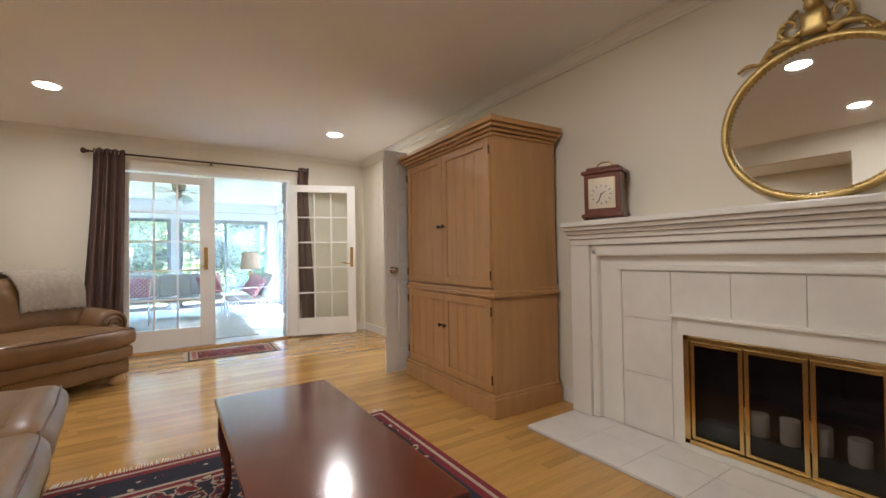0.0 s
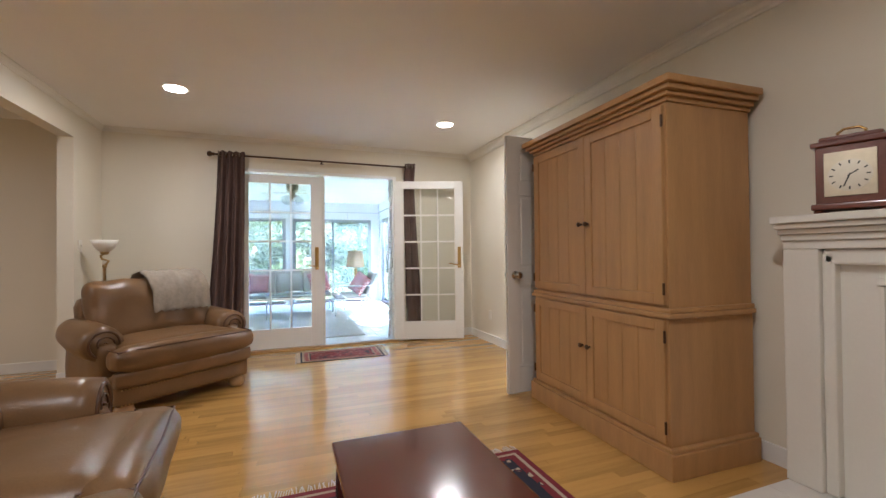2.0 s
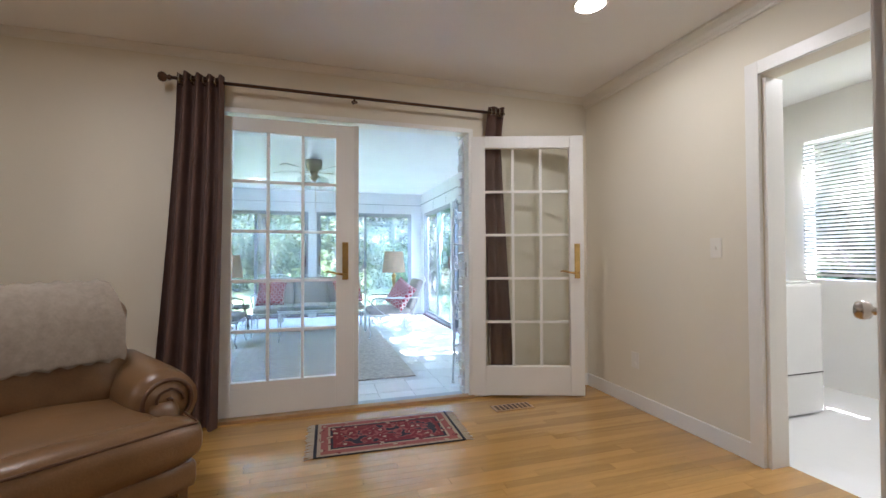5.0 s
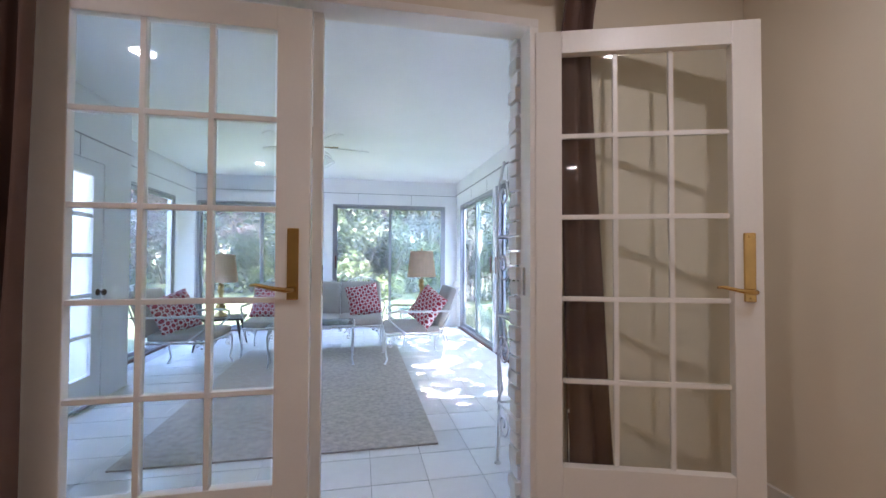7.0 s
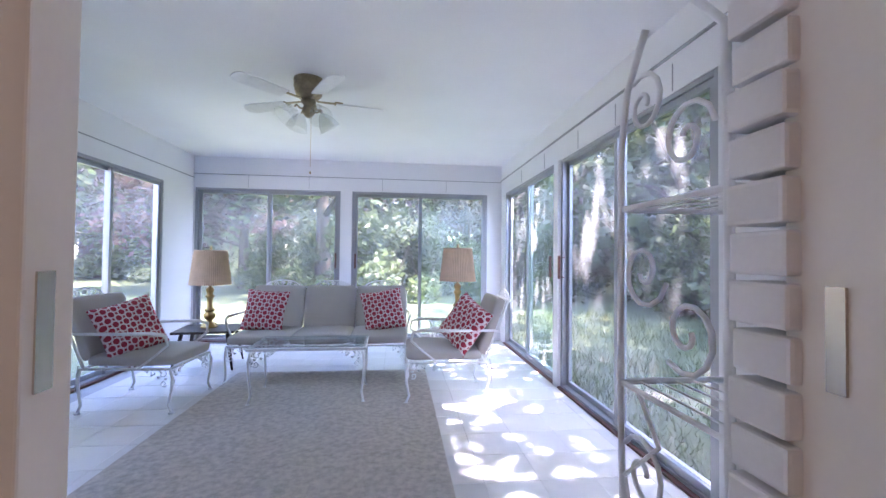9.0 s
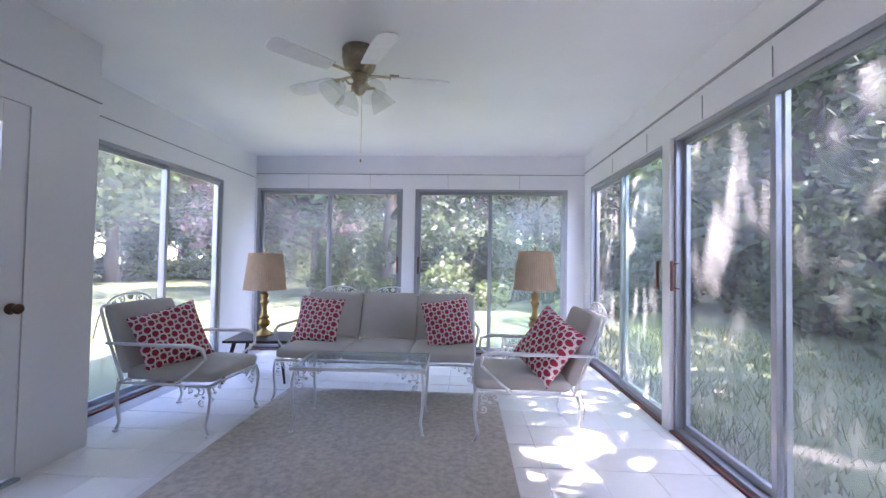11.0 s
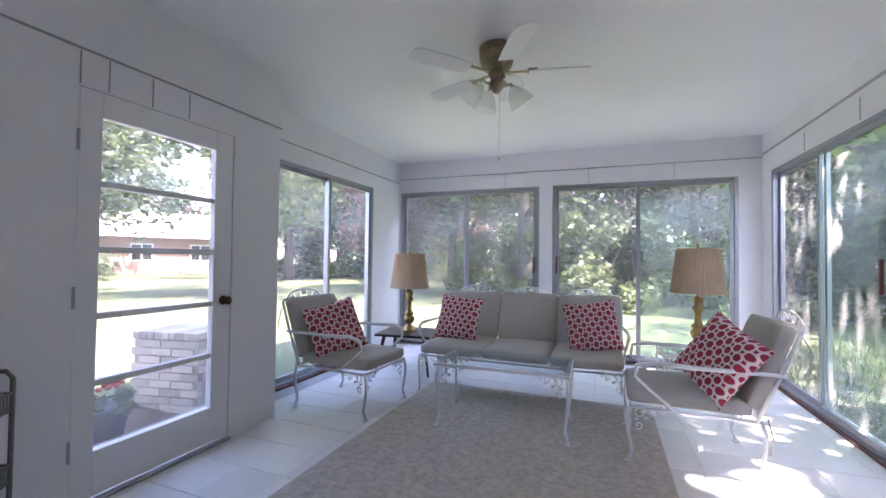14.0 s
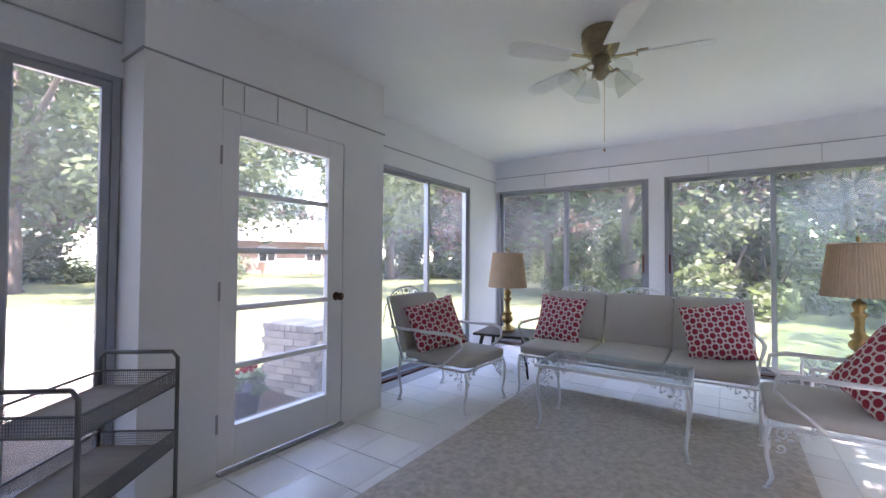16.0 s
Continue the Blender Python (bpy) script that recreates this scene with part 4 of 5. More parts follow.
plate("light_switch", "ivory light switch plate beside the doorway", pose(2.729, 4.70, 1.15, 0, 0, -90), "switch")
plate("light_switch", "ivory light switch plate by the wide opening", pose(-1.439, 5.44, 1.22, 0, 0, 90), "switch")
plate("wall_outlet", "ivory wall outlet above the baseboard", pose(2.729, 5.36, 0.34, 0, 0, -90), "outlet")
fv = thing("floor_vent", "oak floor vent with slots beside the door", "floor vent", pose(1.86, 5.62, 0))
bm = B()
box(bm, -0.15, 0.15, -0.06, 0.06, 0, 0.006, 0.002)
part("frame", bm, FOOT, fv)
for i in range(8):
    bm = B()
    box(bm, -0.13 + i * 0.035, -0.11 + i * 0.035, -0.045, 0.045, 0.0062, 0.0075)
    part("slot", bm, SUBFLOOR, fv)

# laundry glimpse
wm = thing("washing_machine", "white top loading washing machine in the laundry", "washing machine", pose(3.55, 5.2, -0.01))
bm = B()
box(bm, -0.34, 0.34, -0.34, 0.34, 0.02, 0.92, 0.02)
part("cabinet", bm, APPL, wm)
bm = B()
box(bm, -0.34, 0.34, 0.20, 0.34, 0.921, 1.07, 0.02)
part("control_panel", bm, APPL, wm)
bm = B()
box(bm, -0.26, 0.26, -0.32, 0.16, 0.921, 0.935, 0.006)
part("lid", bm, APPL, wm)
bm = B()
box(bm, -0.33, 0.33, -0.3435, -0.3405, 0.30, 0.306)
part("seam", bm, BLACK, wm)
wc = thing("wall_cabinet", "white wall cabinet above the washing machine", "cabinet", pose(3.5, 5.75, 1.35))
bm = B()
box(bm, -0.6, 0.6, -0.14, 0.16, 0, 0.75, 0.003)
part("body", bm, WHITE, wc)
for x in (-0.6, 0.0):
    bm = B()
    box(bm, x + 0.004, x + 0.596, -0.162, -0.1415, 0.004, 0.746, 0.004)
    part("door", bm, WHITE, wc)
wb = thing("window_blind", "white slatted blind closed over the laundry window", "blind", pose(4.575, 5.0, 0.9))
for i in range(36):
    bm = B()
    box(bm, -0.012, 0.012, -0.4, 0.4, -0.001, 0.001, 0, Matrix.Translation((0, 0, 0.04 + i * 0.032)) @ pose(0, 0, 0, 0, 55, 0))
    part("slat", bm, WHITE, wb)
# ---- sunroom: setting ----
ORIGIN = Vector((0, 0.04, 0))
structure("sunroom_ceiling", [(-1.85, 2.80, 5.97, 11.55, TOP2, TOP2 + 0.15)], SUNWALL, "smooth white painted sunroom ceiling", "ceiling")
structure("wall_house", [(-1.85, -0.245, 5.965, 6.04, -0.3, TOP2), (1.675, 2.8, 5.965, 6.04, -0.3, TOP2), (-0.245, 1.675, 5.965, 6.04, 2.12, TOP2)], SUNWALL, "white painted brick house wall in the sunroom", "wall")
structure("wall_sunroom_west", [(-1.24, -1.17, 6.97, 7.335, -0.3, TOP2), (-1.24, -1.17, 8.195, 8.60, -0.3, TOP2), (-1.24, -1.17, 7.335, 8.195, 1.872, TOP2), (-1.70, -1.24, 6.97, 7.03, -0.3, TOP2), (-1.70, -1.24, 8.54, 8.60, -0.3, TOP2),
                                (-1.70, -1.60, 8.6, 11.47, 1.96, TOP2), (-1.52, -1.42, 6.04, 6.97, 1.96, TOP2), (-1.70, -1.60, 10.67, 11.47, -0.3, 1.96), (-1.70, -1.60, 8.60, 8.98, -0.3, 1.96), (-1.52, -1.42, 6.04, 6.18, -0.3, 1.96)], SUNWALL, "white boarded wall with the porch door", "wall")
structure("wall_sunroom_north", [(-1.6, 2.72, 11.38, 11.47, 2.0, TOP2), (-1.6, -1.58, 11.38, 11.47, -0.3, 2.0), (0.33, 0.487, 11.36, 11.47, -0.3, 2.0), (2.40, 2.72, 11.38, 11.47, -0.3, 2.0)], SUNWALL, "white post and header wall over sliding windows", "wall")
structure("wall_sunroom_east", [(2.61, 2.72, 6.04, 11.38, 2.0, TOP2), (2.61, 2.72, 11.15, 11.38, -0.3, 2.0), (2.585, 2.72, 9.17, 9.28, -0.3, 2.0), (2.61, 2.72, 6.04, 7.28, -0.3, 2.0)], SUNWALL, "white post and header wall over sliding doors", "wall")
# Grey strips paint the shadow line of the seam under the ceiling.
structure("trim_sunroom_shadow_seam", [(-1.6, 2.61, 11.368, 11.38, 2.18, 2.188), (2.588, 2.61, 6.04, 11.368, 2.20, 2.208), (-1.6, -1.588, 8.6, 11.368, 2.125, 2.133), (-1.42, -1.408, 6.12, 6.958, 2.125, 2.133),
                                (-1.17, -1.158, 6.958, 8.605, 2.04, 2.048), (-1.42, -1.158, 6.958, 6.97, 2.04, 2.048)], ALU, "thin grey strip for the shadowed seam below the sunroom ceiling", "trim", 0.002)
structure("trim_board_joints", [(-1.169, -1.166, y, y + 0.006, 1.88, 2.033) for y in (7.33, 7.45, 7.66, 7.87)] + [(0.0 + x, 0.004 + x, 11.3765, 11.38, 2.01, 2.185) for x in (-0.9, -0.1, 0.9, 1.8)]
          + [(2.606, 2.61, y, y + 0.005, 2.01, 2.16) for y in (7.6, 8.2, 8.8, 9.6, 10.4)], ALU, "narrow seams between white boards", "trim")
soft_slab = structure("sunroom_floor", [(-1.85, 2.80, 5.97, 11.55, -0.30, FS - 0.008)], GROUT, "grey grout bed under white floor tiles", "floor")


def slider(name, label, m, w, hazy=(False, False), pull=1, h=2.04):
    """A two-leaf sliding window of width w along x, its room side towards -y."""
    s = thing(name, label, "sliding window", m, "sliding glass doors", "structure")
    bm = B()
    for b in ((0, 0.035, 0, h), (w - 0.035, w, 0, h)):
        box(bm, b[0], b[1], 0, 0.09, b[2], b[3], 0.002)
    box(bm, 0.035, w - 0.035, 0, 0.09, h - 0.03, h, 0.002), box(bm, 0.035, w - 0.035, 0, 0.09, 0, 0.03, 0.002)
    part("window_frame", bm, ALU, s)
    bm = B()
    box(bm, 0, w, -0.03, 0.0, -0.005, 0.012, 0.002)
    part("floor_track", bm, HANDLEWOOD, s, "brown worn floor track")
    for k in (0, 1):
        x0, x1 = (0.036, w / 2 + 0.025) if k == 0 else (w / 2 - 0.025, w - 0.036)
        y0 = 0.048 if k == 0 else 0.012
        bm = B()
        f = 0.038
        box(bm, x0, x0 + f, y0, y0 + 0.03, 0.031, h - 0.031, 0.003), box(bm, x1 - f, x1, y0, y0 + 0.03, 0.031, h - 0.031, 0.003)
        box(bm, x0 + f, x1 - f, y0, y0 + 0.03, 0.031, 0.075, 0.003), box(bm, x0 + f, x1 - f, y0, y0 + 0.03, h - 0.07, h - 0.031, 0.003)
        leaf = part("sash", bm, ALU, s)
        bm = B()
        box(bm, x0 + f, x1 - f, y0 + 0.013, y0 + 0.017, 0.075, h - 0.07)
        g = part("pane", bm, HAZYPANE if hazy[k] else PANE, leaf)
        g.visible_shadow = False
    px = w - 0.055 if pull > 0 else 0.055
    if pull:
        bm = B()
        tube(bm, [(px, 0.01, 1.00), (px, -0.035, 1.01), (px, -0.035, 1.17), (px, 0.01, 1.18)], 0.006, 6)
        box(bm, px - 0.011, px + 0.011, -0.05, -0.03, 0.985, 1.195, 0.006)
        part("pull_handle", bm, HANDLEWOOD, s, "dark wooden pull")
    return s


slider("window_1", "two leaf aluminium sliding window onto the garden", pose(-1.58, 11.385, FS + 0.02), 1.91, (False, False), 1, 2.06)
slider("window_2", "two leaf aluminium sliding window with one fogged pane", pose(0.487, 11.385, FS + 0.02), 1.913, (False, True), -1, 2.06)
slider("window_3", "two leaf aluminium sliding door with one fogged pane", pose(2.615, 11.15, FS + 0.005, 0, 0, -90), 1.87, (False, True), 1, 2.075)
slider("window_4", "two leaf aluminium sliding door beside the post", pose(2.615, 9.17, FS + 0.005, 0, 0, -90), 1.89, (False, False), -1, 2.075)
slider("window_5", "two leaf aluminium sliding window behind the armchair", pose(-1.605, 8.98, FS, 0, 0, 90), 1.69, (False, False), 0)
slider("window_6", "aluminium framed window behind the wire cart", pose(-1.425, 6.18, FS, 0, 0, 90), 0.785, (False, False), 0)

# porch door with five panes
pd = thing("door_4", "white porch door with five stacked glass panes", "door", pose(-1.175, 7.335, FS + 0.02, 0, 0, 90), "", "structure")
W4, H4 = 0.86, 1.93
for nm, b in (("stile", (0.003, 0.10, 0, H4)), ("stile", (W4 - 0.13, W4 - 0.003, 0, H4)), ("top_rail", (0.10, W4 - 0.13, H4 - 0.12, H4)), ("bottom_rail", (0.10, W4 - 0.13, 0, 0.215))):
    bm = B()
    box(bm, b[0], b[1], 0.0, 0.044, b[2], b[3], 0.004)
    part(nm, bm, SUNWALL, pd)
gz0, gz1 = 0.215, H4 - 0.12
for j in range(1, 5):
    z = gz0 + (gz1 - gz0) * j / 5
    bm = B()
    box(bm, 0.10, W4 - 0.13, 0.004, 0.04, z - 0.015, z + 0.015, 0.004)
    part("glazing_bar", bm, SUNWALL, pd)
for j in range(5):
    bm = B()
    box(bm, 0.10, W4 - 0.13, 0.02, 0.024, gz0 + (gz1 - gz0) * j / 5 + 0.0155, gz0 + (gz1 - gz0) * (j + 1) / 5 - 0.0155)
    part("pane", bm, PANE, pd).visible_shadow = False
bm = B()
lathe(bm, [(0.028, 0), (0.03, 0.006), (0.011, 0.010), (0.011, 0.03), (0.025, 0.04), (0.027, 0.052), (0.012, 0.064)], 16)
bmesh.ops.transform(bm, matrix=pose(W4 - 0.06, -0.0005, 0.87, 90), verts=bm.verts[:])
part("knob", bm, BRONZE, pd, "dark bronze knob", True)
for z in (0.25, 0.95, 1.68):
    bm = B()
    tube(bm, [(-0.002, -0.006, z - 0.05), (-0.002, -0.006, z + 0.05)], 0.007, 8)
    part("hinge", bm, ALU, pd)
structure("trim_porch_sill", [(-1.18, -1.14, 7.335, 8.195, FS, FS + 0.016)], ALU, "grey worn metal door sill", "trim", 0.003)
structure("trim_porch_lining", [(-1.26, -1.241, 7.29, 7.335, FS, 1.885), (-1.26, -1.241, 8.195, 8.24, FS, 1.885)], SUNWALL, "white lining of the porch doorway", "trim")

carpet("sunroom_rug", "plain taupe pile rug in the sunroom", pose(0.505, 8.34, FS), 0.925, 1.50, GREYRUG, "", 0.012)


# ---- wrought-iron set ----
def flourish(bm, x, y, z, dx, dz, axis):
    """A spray of leafy scrolls in the corner under a rail."""
    for (ox, oz, r, tn, st) in ((0.05, -0.035, 0.036, 1.2, 0.5), (0.115, -0.028, 0.026, -1.1, 2.6), (0.04, -0.105, 0.026, 1.1, 4.0), (0.165, -0.018, 0.016, 1.0, 0)):
        pts = []
        for i in range(13):
            f = i / 12
            a, q = st + tn * 2 * math.pi * f, r * (1 - 0.8 * f)
            u, w = dx * (ox + q * math.cos(a)), dz * (-oz) + q * math.sin(a)
            pts.append((x + u, y, z - abs(oz) + q * math.sin(a)) if axis == "x" else (x, y + u, z - abs(oz) + q * math.sin(a)))
        tube(bm, pts, 0.0045, 5)
    for (ox, oz, rr) in ((0.08, -0.06, 0.016), (0.03, -0.07, 0.014), (0.13, -0.045, 0.011), (0.065, -0.02, 0.012)):
        c = (x + dx * ox, y, z + oz) if axis == "x" else (x, y + dx * ox, z + oz)
        sc = Matrix.Diagonal((1, 0.3, 0.7, 1)) if axis == "x" else Matrix.Diagonal((0.3, 1, 0.7, 1))
        bmesh.ops.create_icosphere(bm, subdivisions=1, radius=rr, matrix=Matrix.Translation(c) @ sc)


def iron_leg(parent, x, y, top, splay=(0, 0)):
    bm = B()
    sx, sy = splay
    q = [(0.0, top, 0.011), (0.012, top * 0.8, 0.011), (0.008, top * 0.5, 0.010), (-0.004, top * 0.2, 0.010), (0.01, 0.012, 0.009)]
    tube(bm, [(x + sx * o * 1.6, y + sy * o * 1.6, z) for o, z, r in q], [r for o, z, r in q], 8)
    lathe(bm, [(0.02, 0), (0.021, 0.008), (0.012, 0.016)], 12, (x + sx * 0.016, y + sy * 0.016, 0))
    part("leg", bm, IRON, parent, "", True)


def iron_seat(name, label, cat, m, w, n, group):
    """Wrought-iron seat of n cushions; front towards -y, width w along x."""
    c = thing(name, label, cat, m, group)
    hw, seat, fy, by = w / 2, 0.325, -0.33, 0.30
    for x in (-hw, hw):
        iron_leg(c, x, fy, seat, (0, -1))
        iron_leg(c, x, by, seat, (0, 1))
    bm = B()
    tube(bm, [(-hw, fy, seat), (hw, fy, seat), (hw, by, seat), (-hw, by, seat)], 0.010, 8, True)
    for k in range(1, 4 * n):
        x = -hw + w * k / (4 * n)
        tube(bm, [(x, fy, seat), (x, by, seat)], 0.005, 5)
    part("seat_frame", bm, IRON, c, "", True)
    bm = B()
    bt = (0.50, 0.82)  # top of the back
    tube(bm, [(-hw, by - 0.02, seat), (-hw, by + 0.10, 0.62), (-hw + 0.01, bt[0] - 0.03, 0.80), (-hw + 0.05, bt[0], bt[1]), (hw - 0.05, bt[0], bt[1]), (hw - 0.01, bt[0] - 0.03, 0.80), (hw, by + 0.10, 0.62), (hw, by - 0.02, seat)], 0.010, 8)
    for k in range(1, 4 * n):
        x = -hw + w * k / (4 * n)
        tube(bm, [(x, by, seat), (x, by + 0.11, 0.62), (x, bt[0], bt[1])], 0.005, 5)
    part("back_frame", bm, IRON, c, "", True)
    for k in range(n):
        cx = -hw + w * (k + 0.5) / n
        bm = B()
        tube(bm, [(cx + 0.19 * math.cos(a), bt[0] + 0.01, bt[1] + 0.075 * math.sin(a)) for a in [i * math.pi / 12 for i in range(13)]], 0.007, 6)
        for s in (-1, 1):
            tube(bm, [(cx + s * (p[0] - cx), p[1], p[2]) for p in scroll(cx + 0.07, bt[0] + 0.01, bt[1] + 0.028, 0.030, 1.3, 0.3)], 0.0045, 5)
            tube(bm, [(cx + s * (p[0] - cx), p[1], p[2]) for p in scroll(cx + 0.14, bt[0] + 0.01, bt[1] + 0.018, 0.018, 1.2, 2)], 0.0045, 5)
        bmesh.ops.create_icosphere(bm, subdivisions=2, radius=0.02, matrix=Matrix.Translation((cx, bt[0] + 0.01, bt[1] + 0.045)) @ Matrix.Diagonal((1.2, 0.4, 1, 1)))
        part("crest_scroll", bm, IRON, c, "cast floral crest", True)
    for s in (-1, 1):
        bm = B()
        tube(bm, [(s * hw, by + 0.11, 0.58), (s * (hw + 0.03), 0.0, 0.585), (s * (hw + 0.03), -0.22, 0.59), (s * (hw + 0.02), -0.30, 0.57), (s * hw, -0.31, 0.50), (s * hw, -0.22, 0.42), (s * hw, -0.10, seat)], [0.010, 0.013, 0.014, 0.012, 0.009, 0.008, 0.008], 8)
        part("arm", bm, IRON, c, "", True)
        bm = B()
        flourish(bm, s * hw, fy, seat, -s, 1, "x")
        flourish(bm, s * hw, fy, seat, 1, 1, "y")
        part("corner_scroll", bm, IRON, c, "cast leafy corner scroll")
    for k in range(n):
        cx, cw = -hw + w * (k + 0.5) / n, w / n
        bm = B()
        soft(bm, cw - 0.006, 0.62, 0.09, 0.035, 0.012, (cx, -0.04, seat + 0.056), cuts=8, wrinkle=0.003, seed=k)
        part("seat_cushion", bm, CUSHION, c, "", True)
        bm = B()
        soft(bm, cw - 0.006, 0.09, 0.49, 0.035, 0.0, (0, 0, 0), Matrix.Translation((cx, by + 0.045, seat + 0.285)) @ pose(0, 0, 0, -20), cuts=8, wrinkle=0.004, seed=k + 9)
        bc = part("back_cushion", bm, CUSHION, c, "", True)
        for s in (-1, 1):
            bm = B()
            x = cx + s * (cw / 2 - 0.015)
            tube(bm, [(x, by + 0.17, 0.80), (x + 0.01, by + 0.21, 0.72), (x - 0.012, by + 0.215, 0.60)], 0.004, 5)
            part("tie", bm, FABRICTIE, bc)
            bm = B()
            tube(bm, [(x, by + 0.03, 0.345), (x + 0.012, by + 0.05, 0.25), (x - 0.01, by + 0.045, 0.15)], 0.004, 5)
            part("tie", bm, FABRICTIE, bc)
    return c


iron_seat("patio_sofa", "white wrought iron sofa with three grey beige cushions", "sofa", pose(0.40, 9.87, FS), 1.66, 3, "wrought iron patio set")
iron_seat("patio_armchair", "white wrought iron armchair with grey beige cushions", "armchair", pose(-0.84, 9.085, FS, 0, 0, 87), 0.57, 1, "wrought iron patio set")
iron_seat("patio_armchair", "white wrought iron armchair near the sliding door", "armchair", pose(1.565, 9.14, FS, 0, 0, -91), 0.58, 1, "wrought iron patio set")


def pillow(m, label):
    p = thing("throw_pillow", label, "pillow", m, "red throw pillows")
    bm = B()
    nn = 16
    for s in (-1, 1):
        g = []
        for j in range(nn + 1):
            row = []
            for i in range(nn + 1):
                u, v = 2 * i / nn - 1, 2 * j / nn - 1
                t = 0.075 * ((1 - u ** 4) * (1 - v ** 4)) ** 0.55
                pull = 1 - 0.07 * (1 - v * v) * abs(u) ** 3
                pull2 = 1 - 0.07 * (1 - u * u) * abs(v) ** 3
                row.append(bm.verts.new((0.215 * u * pull, s * t + 0.006 * math.sin(5 * u + 3 * v), 0.215 * v * pull2)))
            g.append(row)
        for j in range(nn):
            for i in range(nn):
                q = (g[j][i], g[j][i + 1], g[j + 1][i + 1], g[j + 1][i])
                bm.faces.new(q if s < 0 else q[::-1])
    bmesh.ops.remove_doubles(bm, verts=bm.verts[:], dist=0.0005)
    part("cover", bm, PILLOW, p, "", True)
    return p


SEATZ = FS + 0.325 + 0.10
pillow(pose(-0.20, 9.90, SEATZ + 0.19, -22, 3, -6), "red pillow with white lattice on the sofa")
pillow(pose(0.99, 9.88, SEATZ + 0.195, -22, -9, 8), "red pillow with white lattice leaning on the sofa end")
pillow(pose(-0.93, 8.99, SEATZ + 0.18, -22, -14, 54), "red pillow with white lattice on the armchair")
pillow(pose(1.70, 9.0, SEATZ + 0.19, -28, 22, -66), "red pillow with white lattice on the door armchair")


def iron_table(name, label, m, hx, hy, h):
    t = thing(name, label, "table", m)
    for sx in (-1, 1):
        for sy in (-1, 1):
            iron_leg(t, sx * (hx - 0.03), sy * (hy - 0.03), h - 0.02, (sx * 0.7, sy * 0.7))
            bm = B()
            flourish(bm, sx * (hx - 0.03), sy * (hy - 0.03), h - 0.02, -sx, 1, "x")
            flourish(bm, sx * (hx - 0.03), sy * (hy - 0.03), h - 0.02, -sy, 1, "y")
            part("corner_scroll", bm, IRON, t, "cast leafy corner scroll")
    bm = B()
    for a, b, c, d in ((-hx, hx, -hy, -hy + 0.022), (-hx, hx, hy - 0.022, hy), (-hx, -hx + 0.022, -hy + 0.022, hy - 0.022), (hx - 0.022, hx, -hy + 0.022, hy - 0.022)):
        box(bm, a, b, c, d, h - 0.022, h, 0.003)
    part("top_frame", bm, IRON, t)
    bm = B()
    box(bm, -hx + 0.006, hx - 0.006, -hy + 0.006, hy - 0.006, h + 0.0005, h + 0.0075, 0.002)
    part("glass_top", bm, TABLEGLASS, t, "clear greenish glass")
    return t


iron_table("patio_coffee_table", "white wrought iron coffee table with glass top", pose(0.425, 9.13, FS, 0, 0, 1.5), 0.46, 0.245, 0.445)
iron_table("patio_side_table", "white wrought iron side table with glass top", pose(1.74, 10.08, FS), 0.24, 0.25, 0.45)

st = thing("side_table", "dark wooden side table with splayed tapered legs", "side table", pose(-0.84, 10.17, FS, 0, 0, 8))
bm = B()
box(bm, -0.29, 0.29, -0.26, 0.26, 0.375, 0.40, 0.006)
part("tabletop", bm, DARKWOOD, st)
for sx in (-1, 1):
    for sy in (-1, 1):
        bm = B()
        tube(bm, [(sx * 0.21, sy * 0.18, 0.375), (sx * 0.245, sy * 0.215, 0.19), (sx * 0.28, sy * 0.25, 0.0)], [0.020, 0.016, 0.010], 10)
        part("leg", bm, DARKWOOD, st, "", True)


def table_lamp(m, label):
    l = thing("table_lamp", label, "table lamp", m, "brass table lamps")
    bm = B()
    lathe(bm, [(0.082, 0), (0.085, 0.012), (0.070, 0.020), (0.066, 0.040), (0.040, 0.055), (0.026, 0.075), (0.048, 0.095), (0.060, 0.12), (0.058, 0.14), (0.034, 0.165), (0.050, 0.175), (0.052, 0.19), (0.030, 0.205), (0.024, 0.26), (0.030, 0.31), (0.044, 0.325), (0.044, 0.34), (0.024, 0.355),
               (0.036, 0.38), (0.040, 0.40), (0.030, 0.42), (0.014, 0.43), (0.012, 0.47)], 22)
    part("base", bm, OLDBRASS, l, "turned aged brass", True)
    bm = B()
    n, z0, z1 = 120, 0.455, 0.815
    ring = []
    for z, r in ((z0, 0.20), ((z0 + z1) / 2, 0.178), (z1, 0.155)):
        ring.append([bm.verts.new(((r + (0.004 if j % 2 else -0.003)) * math.cos(2 * math.pi * j / n), (r + (0.004 if j % 2 else -0.003)) * math.sin(2 * math.pi * j / n), z)) for j in range(n)])
    for a, b in zip(ring, ring[1:]):
        for j in range(n):
            bm.faces.new((a[j], a[(j + 1) % n], b[(j + 1) % n], b[j]))
    sh = part("shade", bm, SHADE, l, "pleated tan fabric shade")
    bm = B()
    tube(bm, [(0.156 * math.cos(a), 0.156 * math.sin(a), z1) for a in [k * 2 * math.pi / 32 for k in range(32)]], 0.006, 6, True)
    part("shade_rim", bm, SHADE, sh)
    bm = B()
    lathe(bm, [(0.006, 0.47), (0.006, 0.825), (0.014, 0.835), (0.010, 0.86), (0.004, 0.87)], 10)
    tube(bm, [(-0.154, 0, z1 - 0.004), (0.154, 0, z1 - 0.004)], 0.003, 5)
    part("harp", bm, OLDBRASS, l)
    return l


